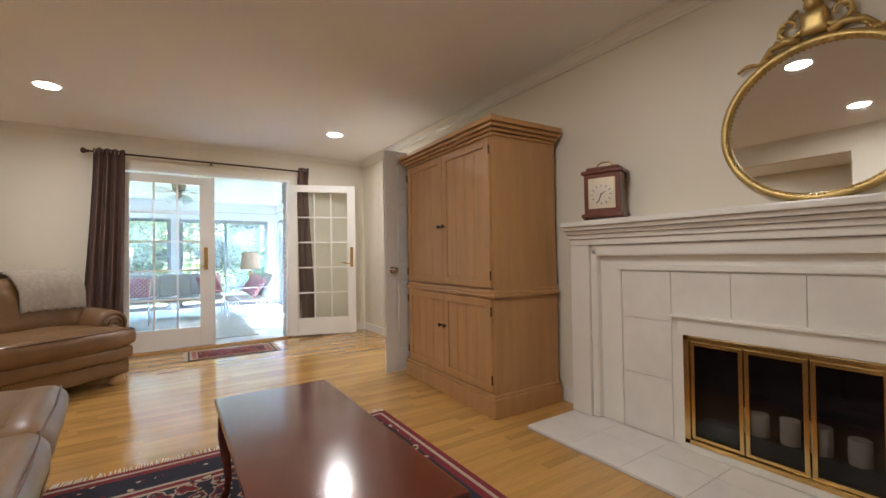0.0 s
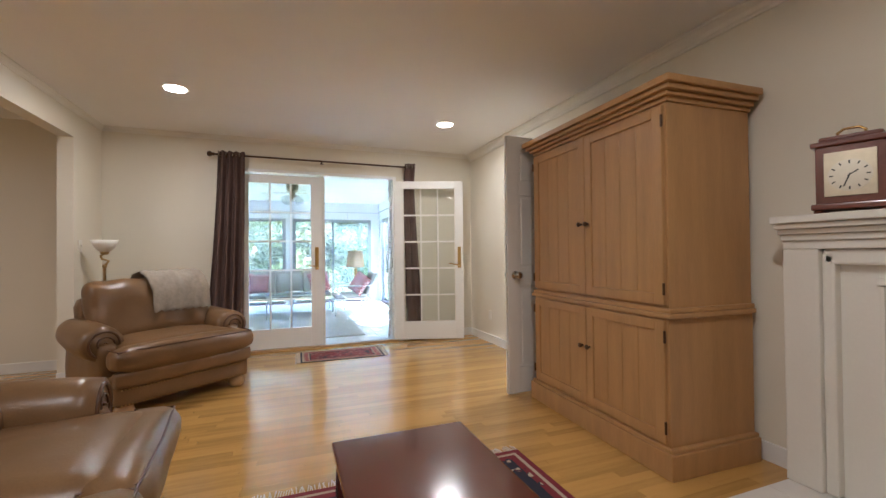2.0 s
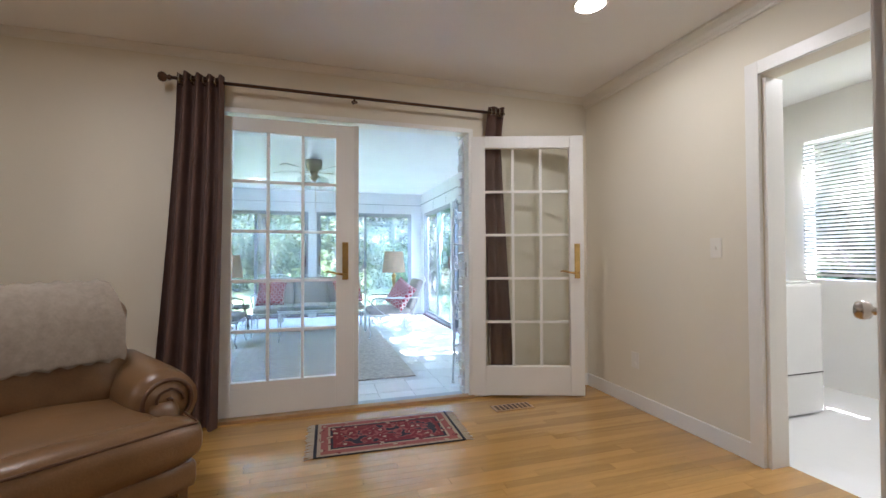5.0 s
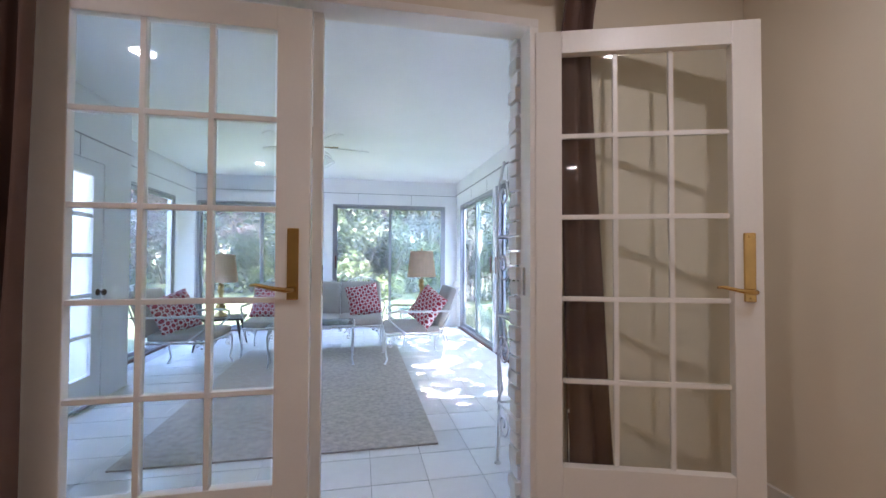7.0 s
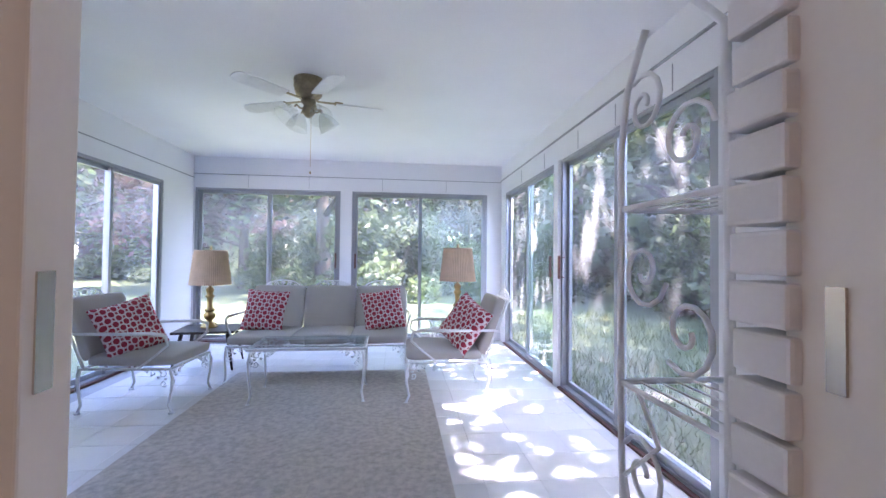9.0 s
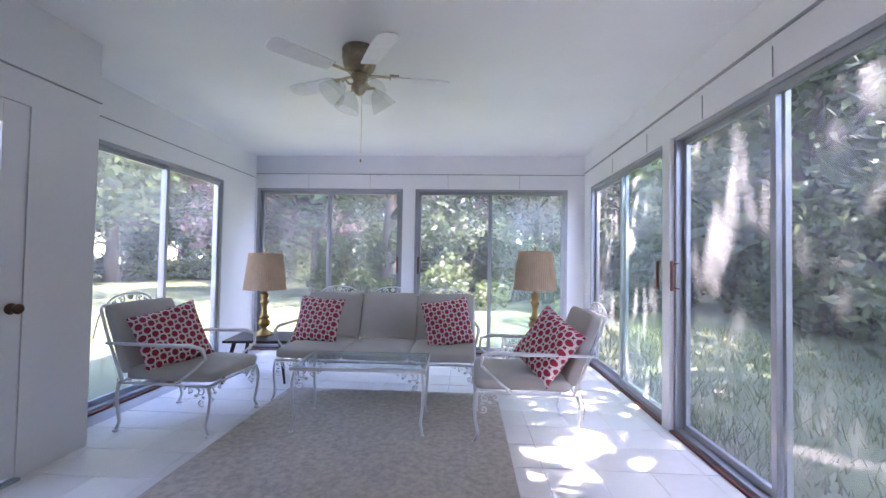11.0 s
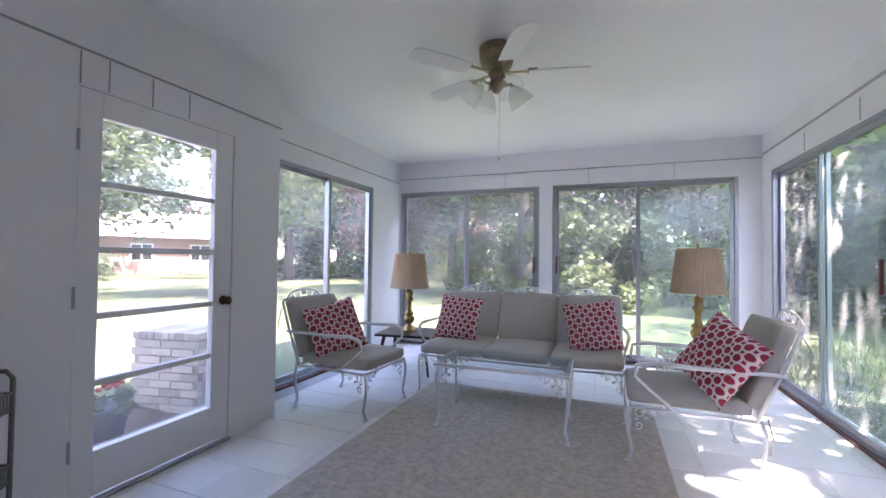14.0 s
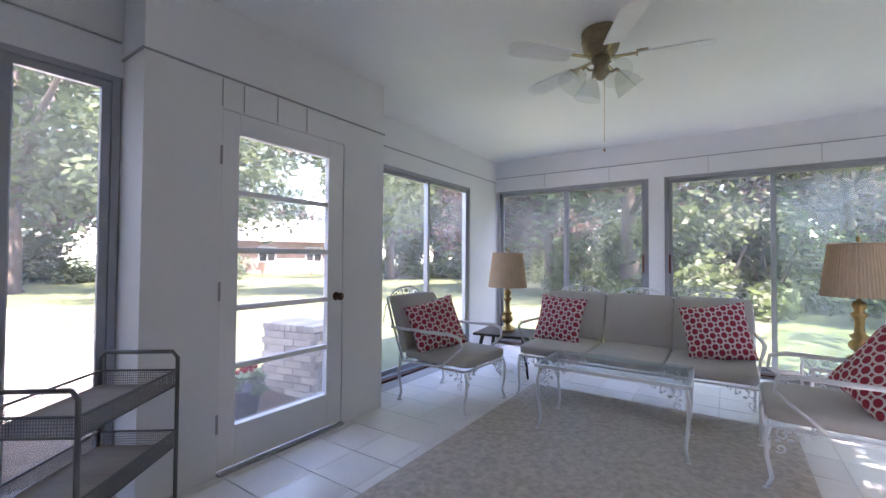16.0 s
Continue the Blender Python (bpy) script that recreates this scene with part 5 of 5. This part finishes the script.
table_lamp(pose(-0.86, 10.20, FS + 0.40), "brass table lamp with pleated tan shade on dark table")
table_lamp(pose(1.80, 10.12, FS + 0.458), "brass table lamp with pleated tan shade on glass table")

# ceiling fan
fan = thing("ceiling_fan", "aged brass ceiling fan with white blades and glass shades", "ceiling fan", pose(0.45, 8.70, TOP2))
bm = B()
lathe(bm, [(0.108, 0), (0.112, -0.018), (0.104, -0.024), (0.108, -0.032), (0.110, -0.062), (0.102, -0.068), (0.104, -0.09), (0.092, -0.125), (0.062, -0.155)], 28)
part("motor", bm, FANBRASS, fan, "", True)
bm = B()
lathe(bm, [(0.05, -0.155), (0.055, -0.175), (0.035, -0.20), (0.045, -0.225), (0.05, -0.25), (0.03, -0.275), (0.012, -0.29)], 22)
part("light_hub", bm, FANBRASS, fan, "", True)
for k in range(5):
    a = radians(12 + 72 * k)
    R = Matrix.Rotation(a, 4, "Z")
    bm = B()
    box(bm, 0.06, 0.21, -0.012, 0.012, -0.165, -0.158, 0.002), box(bm, 0.19, 0.25, -0.04, 0.04, -0.163, -0.157, 0.002)
    bmesh.ops.transform(bm, matrix=R, verts=bm.verts[:])
    part("blade_arm", bm, FANBRASS, fan)
    bm = B()
    out = [(0.20, -0.048), (0.30, -0.056), (0.48, -0.064), (0.545, -0.06), (0.575, -0.035), (0.58, 0.0)]
    out = out + [(x, -y) for x, y in out[-2::-1]]
    up = [bm.verts.new((x, y, 0.004)) for x, y in out]
    dn = [bm.verts.new((x, y, -0.004)) for x, y in out]
    bm.faces.new(up), bm.faces.new(dn[::-1])
    for i in range(len(out)):
        j = (i + 1) % len(out)
        bm.faces.new((up[i], dn[i], dn[j], up[j]))
    bmesh.ops.transform(bm, matrix=R @ Matrix.Translation((0, 0, -0.17)) @ Matrix.Rotation(radians(10), 4, "X"), verts=bm.verts[:])
    part("blade", bm, IRON, fan, "white painted blade")
for k in range(4):
    a = radians(40 + 90 * k)
    R = Matrix.Rotation(a, 4, "Z")
    bm = B()
    tube(bm, [(0.03, 0, -0.23), (0.07, 0, -0.235), (0.095, 0, -0.215), (0.11, 0, -0.235)], 0.007, 6)
    bmesh.ops.transform(bm, matrix=R, verts=bm.verts[:])
    arm = part("lamp_arm", bm, FANBRASS, fan, "", True)
    bm = B()
    n = 20
    rings = [[bm.verts.new((r * (1 + (0.05 if (j % 2 and q > 2) else 0)) * math.cos(2 * math.pi * j / n), r * math.sin(2 * math.pi * j / n), z)) for j in range(n)] for q, (r, z) in enumerate(((0.024, 0), (0.046, -0.03), (0.066, -0.07), (0.076, -0.105), (0.084, -0.125)))]
    for p, q in zip(rings, rings[1:]):
        for j in range(n):
            bm.faces.new((p[j], p[(j + 1) % n], q[(j + 1) % n], q[j]))
    bmesh.ops.transform(bm, matrix=R @ Matrix.Translation((0.11, 0, -0.235)) @ Matrix.Rotation(radians(-38), 4, "Y"), verts=bm.verts[:])
    part("glass_shade", bm, TULIP, arm, "clear ribbed glass", True)
bm = B()
tube(bm, [(0.02, 0, -0.28), (0.02, 0, -0.66)], 0.0015, 5)
lathe(bm, [(0.003, 0), (0.006, 0.008), (0.003, 0.02)], 8, (0.02, 0, -0.715))
part("pull_chain", bm, BRASS, fan)

# wire cart
cart = thing("wire_cart", "grey wire mesh two tray serving cart", "cart", pose(-0.77, 6.69, FS, 0, 0, 38.5))
CL, CW = 0.255, 0.15  # half length along y, half width along x
for z in (0.10, 0.385, 0.63):
    bm = B()
    for a in (-CW, CW):
        tube(bm, [(a, -CL, z + 0.06), (a, CL, z + 0.06)], 0.005, 6), tube(bm, [(a, -CL, z), (a, CL, z)], 0.004, 6)
        for k in range(64):
            y = -CL + 2 * CL * k / 63
            tube(bm, [(a, y, z), (a, y, z + 0.06)], 0.0014, 3, False, False)
        for q in range(1, 6):
            tube(bm, [(a, -CL, z + 0.01 * q), (a, CL, z + 0.01 * q)], 0.0014, 3, False, False)
    for b in (-CL, CL):
        tube(bm, [(-CW, b, z + 0.06), (CW, b, z + 0.06)], 0.005, 6), tube(bm, [(-CW, b, z), (CW, b, z)], 0.004, 6)
        for k in range(38):
            x = -CW + 2 * CW * k / 37
            tube(bm, [(x, b, z), (x, b, z + 0.06)], 0.0014, 3, False, False)
        for q in range(1, 6):
            tube(bm, [(-CW, b, z + 0.01 * q), (CW, b, z + 0.01 * q)], 0.0014, 3, False, False)
    tray = part("tray_mesh", bm, MESHGREY, cart)
    bm = B()
    box(bm, -CW, CW, -CL, CL, z - 0.004, z + 0.004, 0.002)
    part("tray_board", bm, TRAYWOOD, tray)
for b in (-CL, CL):
    bm = B()
    tube(bm, [(-CW, b, 0.03), (-CW, b, 0.74), (-CW + 0.02, b, 0.765), (CW - 0.02, b, 0.765), (CW, b, 0.74), (CW, b, 0.03)], 0.008, 8)
    part("post", bm, MESHGREY, cart, "", True)
    for x in (-CW, CW):
        bm = B()
        lathe(bm, [(0.008, -0.01), (0.026, -0.008), (0.028, 0), (0.026, 0.008), (0.008, 0.01)], 14)
        bmesh.ops.transform(bm, matrix=pose(x, b, 0.028, 0, 90, 0), verts=bm.verts[:])
        part("caster", bm, BLACK, cart, "black caster wheel")

# baker's rack by the doorway
br = thing("bakers_rack", "white wrought iron baker's rack with scrolled sides", "shelf", pose(1.72, 6.16, FS))
for y in (0.02, 0.38):
    for x in (0.0, 0.75):
        bm = B()
        tube(bm, [(x, y, 0), (x + 0.01, y, 0.35), (x, y, 0.8), (x, y, 1.45), (x, y * 0.9 + 0.01, 1.6), (x, 0.2 + (y - 0.2) * 0.4, 1.72)], 0.009, 8)
        lathe(bm, [(0.02, 0), (0.02, 0.008), (0.01, 0.016)], 10, (x, y, 0))
        part("post", bm, IRON, br, "", True)
for z in (0.35, 0.85, 1.3):
    bm = B()
    tube(bm, [(0, 0.02, z), (0.75, 0.02, z), (0.75, 0.38, z), (0, 0.38, z)], 0.008, 6, True)
    for k in range(1, 15):
        tube(bm, [(0.75 * k / 15, 0.02, z), (0.75 * k / 15, 0.38, z)], 0.003, 4)
    part("shelf", bm, IRON, br)
for x in (0.0, 0.75):
    for z, r, st0 in ((0.60, 0.09, 0.5), (1.08, 0.09, 3.4), (0.2, 0.08, 2.0), (1.48, 0.08, 1.0)):
        for y, dz, tn, st1 in ((0.28, 0.06, 1.4, st0), (0.13, -0.06, -1.4, st0 + 2)):
            bm = B()
            tube(bm, scroll(x, y, z + dz, r, tn, st1, "x"), 0.006, 6)
            part("side_scroll", bm, IRON, br, "scrolled iron side", True)
    bm = B()
    tube(bm, [(x, 0.38, 0.35), (x, 0.30, 0.45), (x, 0.36, 0.62), (x, 0.22, 0.75), (x, 0.30, 0.85)], 0.006, 6)
    part("side_brace", bm, IRON, br)

# ---- garden ----
GZ = -0.22
bm = B()
box(bm, -700, 700, -700, 700, GZ - 0.5, GZ)
tagged(part("ground", bm, GRASS), "mown green lawn with patches of shade", "lawn", "", "structure")
structure("driveway", [(-16, -3.4, -6, 8.6, GZ - 0.1, GZ + 0.012)], CONCRETE, "sunlit pale concrete driveway", "driveway")
structure("flower_bed", [(-3.0, -1.62, 6.6, 8.52, GZ - 0.1, GZ + 0.05)], MULCH, "bark mulch flower bed by the porch", "flower bed")

rng = random.Random(4)


def crown_mesh(name, n, rx, rz, leaf, seed, lumps=14):
    """Leaves in uneven clumps about limb ends."""
    r = random.Random(seed)
    cs = [(Vector((r.gauss(0, 0.5) * rx, r.gauss(0, 0.5) * rx, r.uniform(-0.75, 0.9) * rz)), r.uniform(0.28, 0.5) * rx) for _ in range(lumps)]
    vs, fs = [], []
    for k in range(n):
        c, rad = cs[k % lumps]
        d = Vector((r.gauss(0, 1), r.gauss(0, 1), r.gauss(0, 0.7))).normalized() * rad * r.random() ** 0.45
        p = c + d
        u = Vector((r.gauss(0, 1), r.gauss(0, 1), r.gauss(0, 0.6))).normalized()
        w = u.orthogonal().normalized()
        s = leaf * r.uniform(0.6, 1.3)
        i = len(vs)
        vs += [p - u * s, p - w * s * 0.5 + u * s * 0.1, p + u * s, p + w * s * 0.5 + u * s * 0.1]
        fs.append((i, i + 1, i + 2, i + 3))
    me = bpy.data.meshes.new(name)
    me.from_pydata(vs, [], fs)
    return me, cs


def trunk_mesh(h, r0, cs, lift, seed):
    r = random.Random(seed)
    bm = B()
    base = [(0, 0, -0.1), (0.02, 0, 0.15), (0.05 * h / 8, 0.02, h * 0.35), (0.0, 0.05 * h / 8, h * 0.7), (0.02, 0.02, h)]
    tube(bm, base, [r0 * 1.5, r0 * 1.1, r0 * 0.9, r0 * 0.6, r0 * 0.25], 10)
    for c, rad in cs[:9]:
        z0 = h * r.uniform(0.3, 0.75)
        e = Vector((c.x, c.y, c.z + lift))
        a = Vector((0, 0, z0))
        mid = a.lerp(e, 0.5) + Vector((r.uniform(-.3, .3), r.uniform(-.3, .3), 0.25))
        tube(bm, [a, mid, e], [r0 * 0.42, r0 * 0.25, r0 * 0.08], 6)
    return bm


KINDS = []
for q, (nm, leafm, n, rx, rz, h, r0, leaf, lift) in enumerate((
        ("maple_tree", LEAF, 5200, 4.2, 3.0, 7.0, 0.28, 0.20, 6.0), ("oak_tree", LEAFD, 5600, 4.6, 3.4, 7.5, 0.36, 0.18, 5.4), ("copper_maple", COPPER, 4800, 3.4, 3.0, 5.5, 0.2, 0.15, 4.3))):
    me, cs = crown_mesh(nm + "_crown", n, rx, rz, leaf, 10 + q, 22)
    me.materials.append(leafm)
    t = thing(nm, {"maple_tree": "leafy green maple tree on the lawn", "oak_tree": "tall dark green oak tree at the lawn edge", "copper_maple": "copper leaved maple tree on the lawn"}[nm], "tree", pose(0, 0, GZ), "garden trees")
    part("trunk", trunk_mesh(h, r0, cs, lift, q), BARK, t, "", True)
    c = new("crown", me)
    c.parent, c.location = t, (0, 0, lift)
    KINDS.append(t)
shrub_me, _ = crown_mesh("shrub_crown", 3000, 1.5, 1.1, 0.10, 40, 16)
shrub_me.materials.append(LEAFD)
shrub = thing("shrub", "dense dark green shrub at the lawn edge", "shrub", pose(0, 0, GZ), "garden shrubs")
c = new("foliage", shrub_me)
c.parent, c.location = shrub, (0, 0, 1.0)
bm = B()
for k in range(5):
    tube(bm, [(0, 0, -0.05), (0.3 * math.cos(k * 1.3), 0.3 * math.sin(k * 1.3), 0.6), (0.7 * math.cos(k * 1.3), 0.7 * math.sin(k * 1.3), 1.4)], [0.04, 0.03, 0.012], 6)
part("stems", bm, BARK, shrub)

# kind, x, y, scale: the trees that stand free on the lawn, then the wooded edge
# First three: added east trees, trunks out of view, to dapple and shade sunlight.
SPOTS = [(1, 11.5, 12.2, 0.9), (0, 12.5, 5.0, 0.9), (0, 8.2, 8.6, 1.0), (1, 10.2, 9.6, 0.75), (0, 9.4, 16.4, 0.9), (2, -5.0, 23, 1.0), (0, -1.6, 21.0, 1.0), (2, 4.2, 24, 1.0), (0, 8.0, 21.0, 0.9), (1, 13.5, 15.5, 0.9), (1, 18, 21, 1.1), (1, 2.0, 29, 1.1), (1, -10.0, 28, 1.1), (0, -9.5, 16.5, 0.8),
         (0, -16, 25.5, 1.0), (0, -13.5, 13.0, 0.7), (1, -19, 9.5, 1.1), (0, -22, 4.5, 1.0), (1, 10, 28, 1.1), (0, 19, 4, 1.0), (2, -15, 30, 1.1)]
used = set()
for k, x, y, s in SPOTS:
    m = pose(x, y, GZ, 0, 0, rng.uniform(0, 360)) @ Matrix.Diagonal((s, s, s * rng.uniform(0.92, 1.1), 1))
    if k in used:
        t = copy_thing(KINDS[k], m)
        t.matrix_basis = m
    else:
        KINDS[k].matrix_basis = m
        used.add(k)
for k in range(40):
    a = radians(-25 + 235 * k / 39 + rng.uniform(-2, 2))
    d = rng.uniform(29, 40)
    x, y = 0.5 + d * math.cos(a), 9 + d * math.sin(a)
    if 138 < math.degrees(a) < 158:
        d = 62
        x, y = 0.5 + d * math.cos(a), 9 + d * math.sin(a)
    t = copy_thing(KINDS[k % 3 if k % 5 else 1], pose(x, y, GZ))
    s = rng.uniform(1.0, 1.5)
    t.matrix_basis = pose(x, y, GZ, 0, 0, rng.uniform(0, 360)) @ Matrix.Diagonal((s, s, s, 1))
first = True
for k in range(64):
    a = radians(-30 + 245 * k / 63 + rng.uniform(-1.5, 1.5))
    if 138 < math.degrees(a) < 158:
        continue
    d = rng.uniform(20, 28)
    s = rng.uniform(0.9, 1.7)
    m = pose(0.5 + d * math.cos(a), 9 + d * math.sin(a), GZ, 0, 0, rng.uniform(0, 360)) @ Matrix.Diagonal((s * 1.2, s * 1.2, s, 1))
    t = shrub if first else copy_thing(shrub, m)
    t.matrix_basis = m
    first = False

# the near edge of the wood, low to the ground
light_me = shrub_me.copy()
light_me.materials.clear()
light_me.materials.append(LEAF)
bright = copy_thing(shrub, pose(0, 0, GZ))
tagged(bright, "loose bright green shrub at the wood's edge", "shrub", "garden shrubs")
for ch in bright.children:
    if len(ch.data.polygons) == len(light_me.polygons):
        ch.data = light_me
EDGE = [(9.6 + 1.2 * math.sin(k * 2.1), 5.0 + k * 0.85) for k in range(14)] + [(8.6 - k * 1.3, 18.4 + 1.6 * math.sin(k * 1.7) + 0.25 * k) for k in range(10)] + [(12.5 + 0.8 * math.sin(k * 1.3), 4.0 + k * 1.5) for k in range(10)]
for k, (x, y) in enumerate(EDGE):
    s = rng.uniform(0.75, 1.15) * (1.0 if k < 14 else 0.85 if k < 24 else 2.2)
    m = pose(x, y, GZ, 0, 0, rng.uniform(0, 360)) @ Matrix.Diagonal((s * 1.1, s * 1.1, s * 1.35, 1))
    t = bright if k == 0 else copy_thing(bright if k % 3 != 1 else shrub, m)
    t.matrix_basis = m
tuft = random.Random(8)
vs, fs = [], []
for k in range(9000):
    x, y = 2.95 + 5.5 * tuft.random() ** 1.6, tuft.uniform(6.6, 15)
    h, a = tuft.uniform(0.05, 0.17) * (1.5 if noise.noise((x * 1.1, y * 1.1, 3)) > 0.12 else 0.7), tuft.uniform(0, 6.28)
    w, bx, by = 0.006, tuft.gauss(0, 0.4) * h, tuft.gauss(0, 0.4) * h
    i = len(vs)
    vs += [(x - w * math.cos(a), y - w * math.sin(a), GZ), (x + w * math.cos(a), y + w * math.sin(a), GZ), (x + bx, y + by, GZ + h)]
    fs.append((i, i + 1, i + 2))
me = bpy.data.meshes.new("grass_blades")
me.from_pydata(vs, [], fs)
me.materials.append(BLADE)
tagged(new("long_grass", me), "uneven tufts of long green grass by the doors", "grass", "", "stuff")

# neighbour's house
nh = thing("neighbour_house", "low red brick house with pale roof across the lawn", "house", pose(-30, 27.8, GZ, 0, 0, 55))
bm = B()
box(bm, -7, 7, -3.5, 3.5, 0, 2.6)
part("wall", bm, BRICKRED, nh)
bm = B()
vs = [bm.verts.new(p) for p in ((-7.6, -4.2, 2.5), (7.6, -4.2, 2.5), (7.6, 4.2, 2.5), (-7.6, 4.2, 2.5), (-7.0, 0, 4.5), (7.0, 0, 4.5))]
for f in ((0, 1, 5, 4), (2, 3, 4, 5), (1, 2, 5), (3, 0, 4), (3, 2, 1, 0)):
    bm.faces.new([vs[i] for i in f])
part("roof", bm, ROOF, nh)
for x in (-4.5, -1.2, 2.2, 5.0):
    for y, s in ((-3.5, -1), (3.5, 1)):
        bm = B()
        box(bm, x - 0.65, x + 0.65, min(y, y + s * 0.05), max(y, y + s * 0.05), 0.9, 2.1, 0.01)
        w = part("window", bm, WHITE, nh, "white framed window")
        for q in (-0.3, 0.3):
            bm = B()
            box(bm, x + q - 0.25, x + q + 0.25, min(y + s * 0.051, y + s * 0.06), max(y + s * 0.051, y + s * 0.06), 1.0, 2.0)
            part("pane", bm, BLACK, w)

# potted flowers
pot = thing("flower_pot", "dark pot of red geraniums by the porch door", "flower pot", pose(-1.98, 7.95, GZ + 0.05))
bm = B()
lathe(bm, [(0.09, 0), (0.13, 0.24), (0.14, 0.25), (0.13, 0.26), (0.11, 0.24)], 18)
part("pot", bm, POT, pot, "", True)
me, _ = crown_mesh("geranium_leaves", 260, 0.13, 0.08, 0.03, 77, 6)
me.materials.append(LEAF)
g = new("leaves", me)
g.parent, g.location = pot, (0, 0, 0.31)
bm = B()
for k in range(26):
    bmesh.ops.create_icosphere(bm, subdivisions=1, radius=0.020, matrix=Matrix.Translation((rng.gauss(0, 0.05), rng.gauss(0, 0.05), 0.42 + rng.uniform(-0.03, 0.03))))
part("blooms", bm, FLOWER, pot, "red flower heads")

# ---- pieces: bricks, tiles, floor strips ----
pier = thing("brick_pier", "pale painted brick pier beside the porch step", "brick pier", pose(-2.02, 8.66, GZ, 0, 0, 12))
bm = B()
box(bm, -0.63, -0.012, 0.012, 0.42, 0, 0.60)
part("core", bm, MORTAR, pier)


def shared(name, x, y, z, bev=0.004):
    bm = B()
    box(bm, -x / 2, x / 2, -y / 2, y / 2, -z / 2, z / 2, bev)
    me = bpy.data.meshes.new(name)
    bm.to_mesh(me)
    bm.free()
    return me


brick_me, end_me, cap_me = shared("brick", 0.196, 0.06, 0.058), shared("brick_end", 0.06, 0.196, 0.058), shared("cap_brick", 0.062, 0.46, 0.058)
for me in (brick_me, end_me, cap_me):
    me.materials.append(BRICKPALE)
for row in range(9):
    z = 0.034 + row * 0.067
    off = 0.103 if row % 2 else 0.0
    for i in range(3):
        x = -0.10 - i * 0.206 - (off - 0.05)
        b = new("brick", brick_me)
        b.parent, b.location = pier, (max(-0.54, min(-0.10, x)) if i in (0, 2) else x, 0.018 + rng.uniform(-0.002, 0.002), z)
    for j in range(2):
        b = new("brick", end_me)
        b.parent, b.location = pier, (-0.02 + rng.uniform(-0.002, 0.002), 0.15 + j * 0.206 - (0.04 if row % 2 else 0), z)
for i in range(9):
    b = new("brick", cap_me)
    b.parent, b.location = pier, (-0.045 - i * 0.068, 0.21, 0.034 + 9 * 0.067)

jamb_me = shared("jamb_brick", 0.19, 0.09, 0.058, 0.006)
jamb_me.materials.append(SUNWALL)
wall_house = bpy.data.objects["wall_house"]
for row in range(36):
    b = new("brick", jamb_me)
    b.parent, b.location = wall_house, (1.70 + rng.uniform(-0.003, 0.003) + (0.006 if row % 2 else 0), 6.008, -0.04 + row * 0.067)

tile_me = shared("floor_tile", 0.299, 0.300, 0.014, 0.0025)
tile_me.materials.append(TILE)
for i in range(14):
    for j in range(-1, 18):
        x, y = -1.45 + 0.30 * i + 0.20, 6.285 + 0.305 * j
        if y > 11.36:
            continue
        b = new("tile", tile_me)
        b.parent, b.location = soft_slab, (x, y, FS - 0.0075)
fl_ob = bpy.data.objects["floor"]
lens = (0.62, 0.85, 1.1, 1.35)
plank_me = []
for L in lens:
    me = shared("plank", L - 0.0012, 0.0565, 0.012, 0.0)
    me.materials.append(OAKFLOOR)
    plank_me.append(me)
count, rest = 0, B()
y = 5.889
while y > -1.58:
    x = -4.15 + rng.uniform(-0.8, 0)
    while x < 2.72:
        k = rng.randrange(4)
        L = lens[k]
        if 2.9 < y and x > -1.7 and x + L < 2.73 and count < 300:
            b = new("plank", plank_me[k])
            b.parent, b.location = fl_ob, (x + L / 2, y, -0.006)
            count += 1
        else:
            box(rest, max(x, -4.19) + 0.0006, min(x + L, 2.86) - 0.0006, y - 0.02825, y + 0.02825, -0.012, 0.0)
        x += L
    y -= 0.0573
tagged(part("far_planks", rest, OAKFLOOR2, fl_ob), kind="stuff")
structure("laundry_floor", [(2.86, 4.6, 3.1, 6.08, -0.05, -0.002)], TILE, "pale tiled laundry floor", "floor")
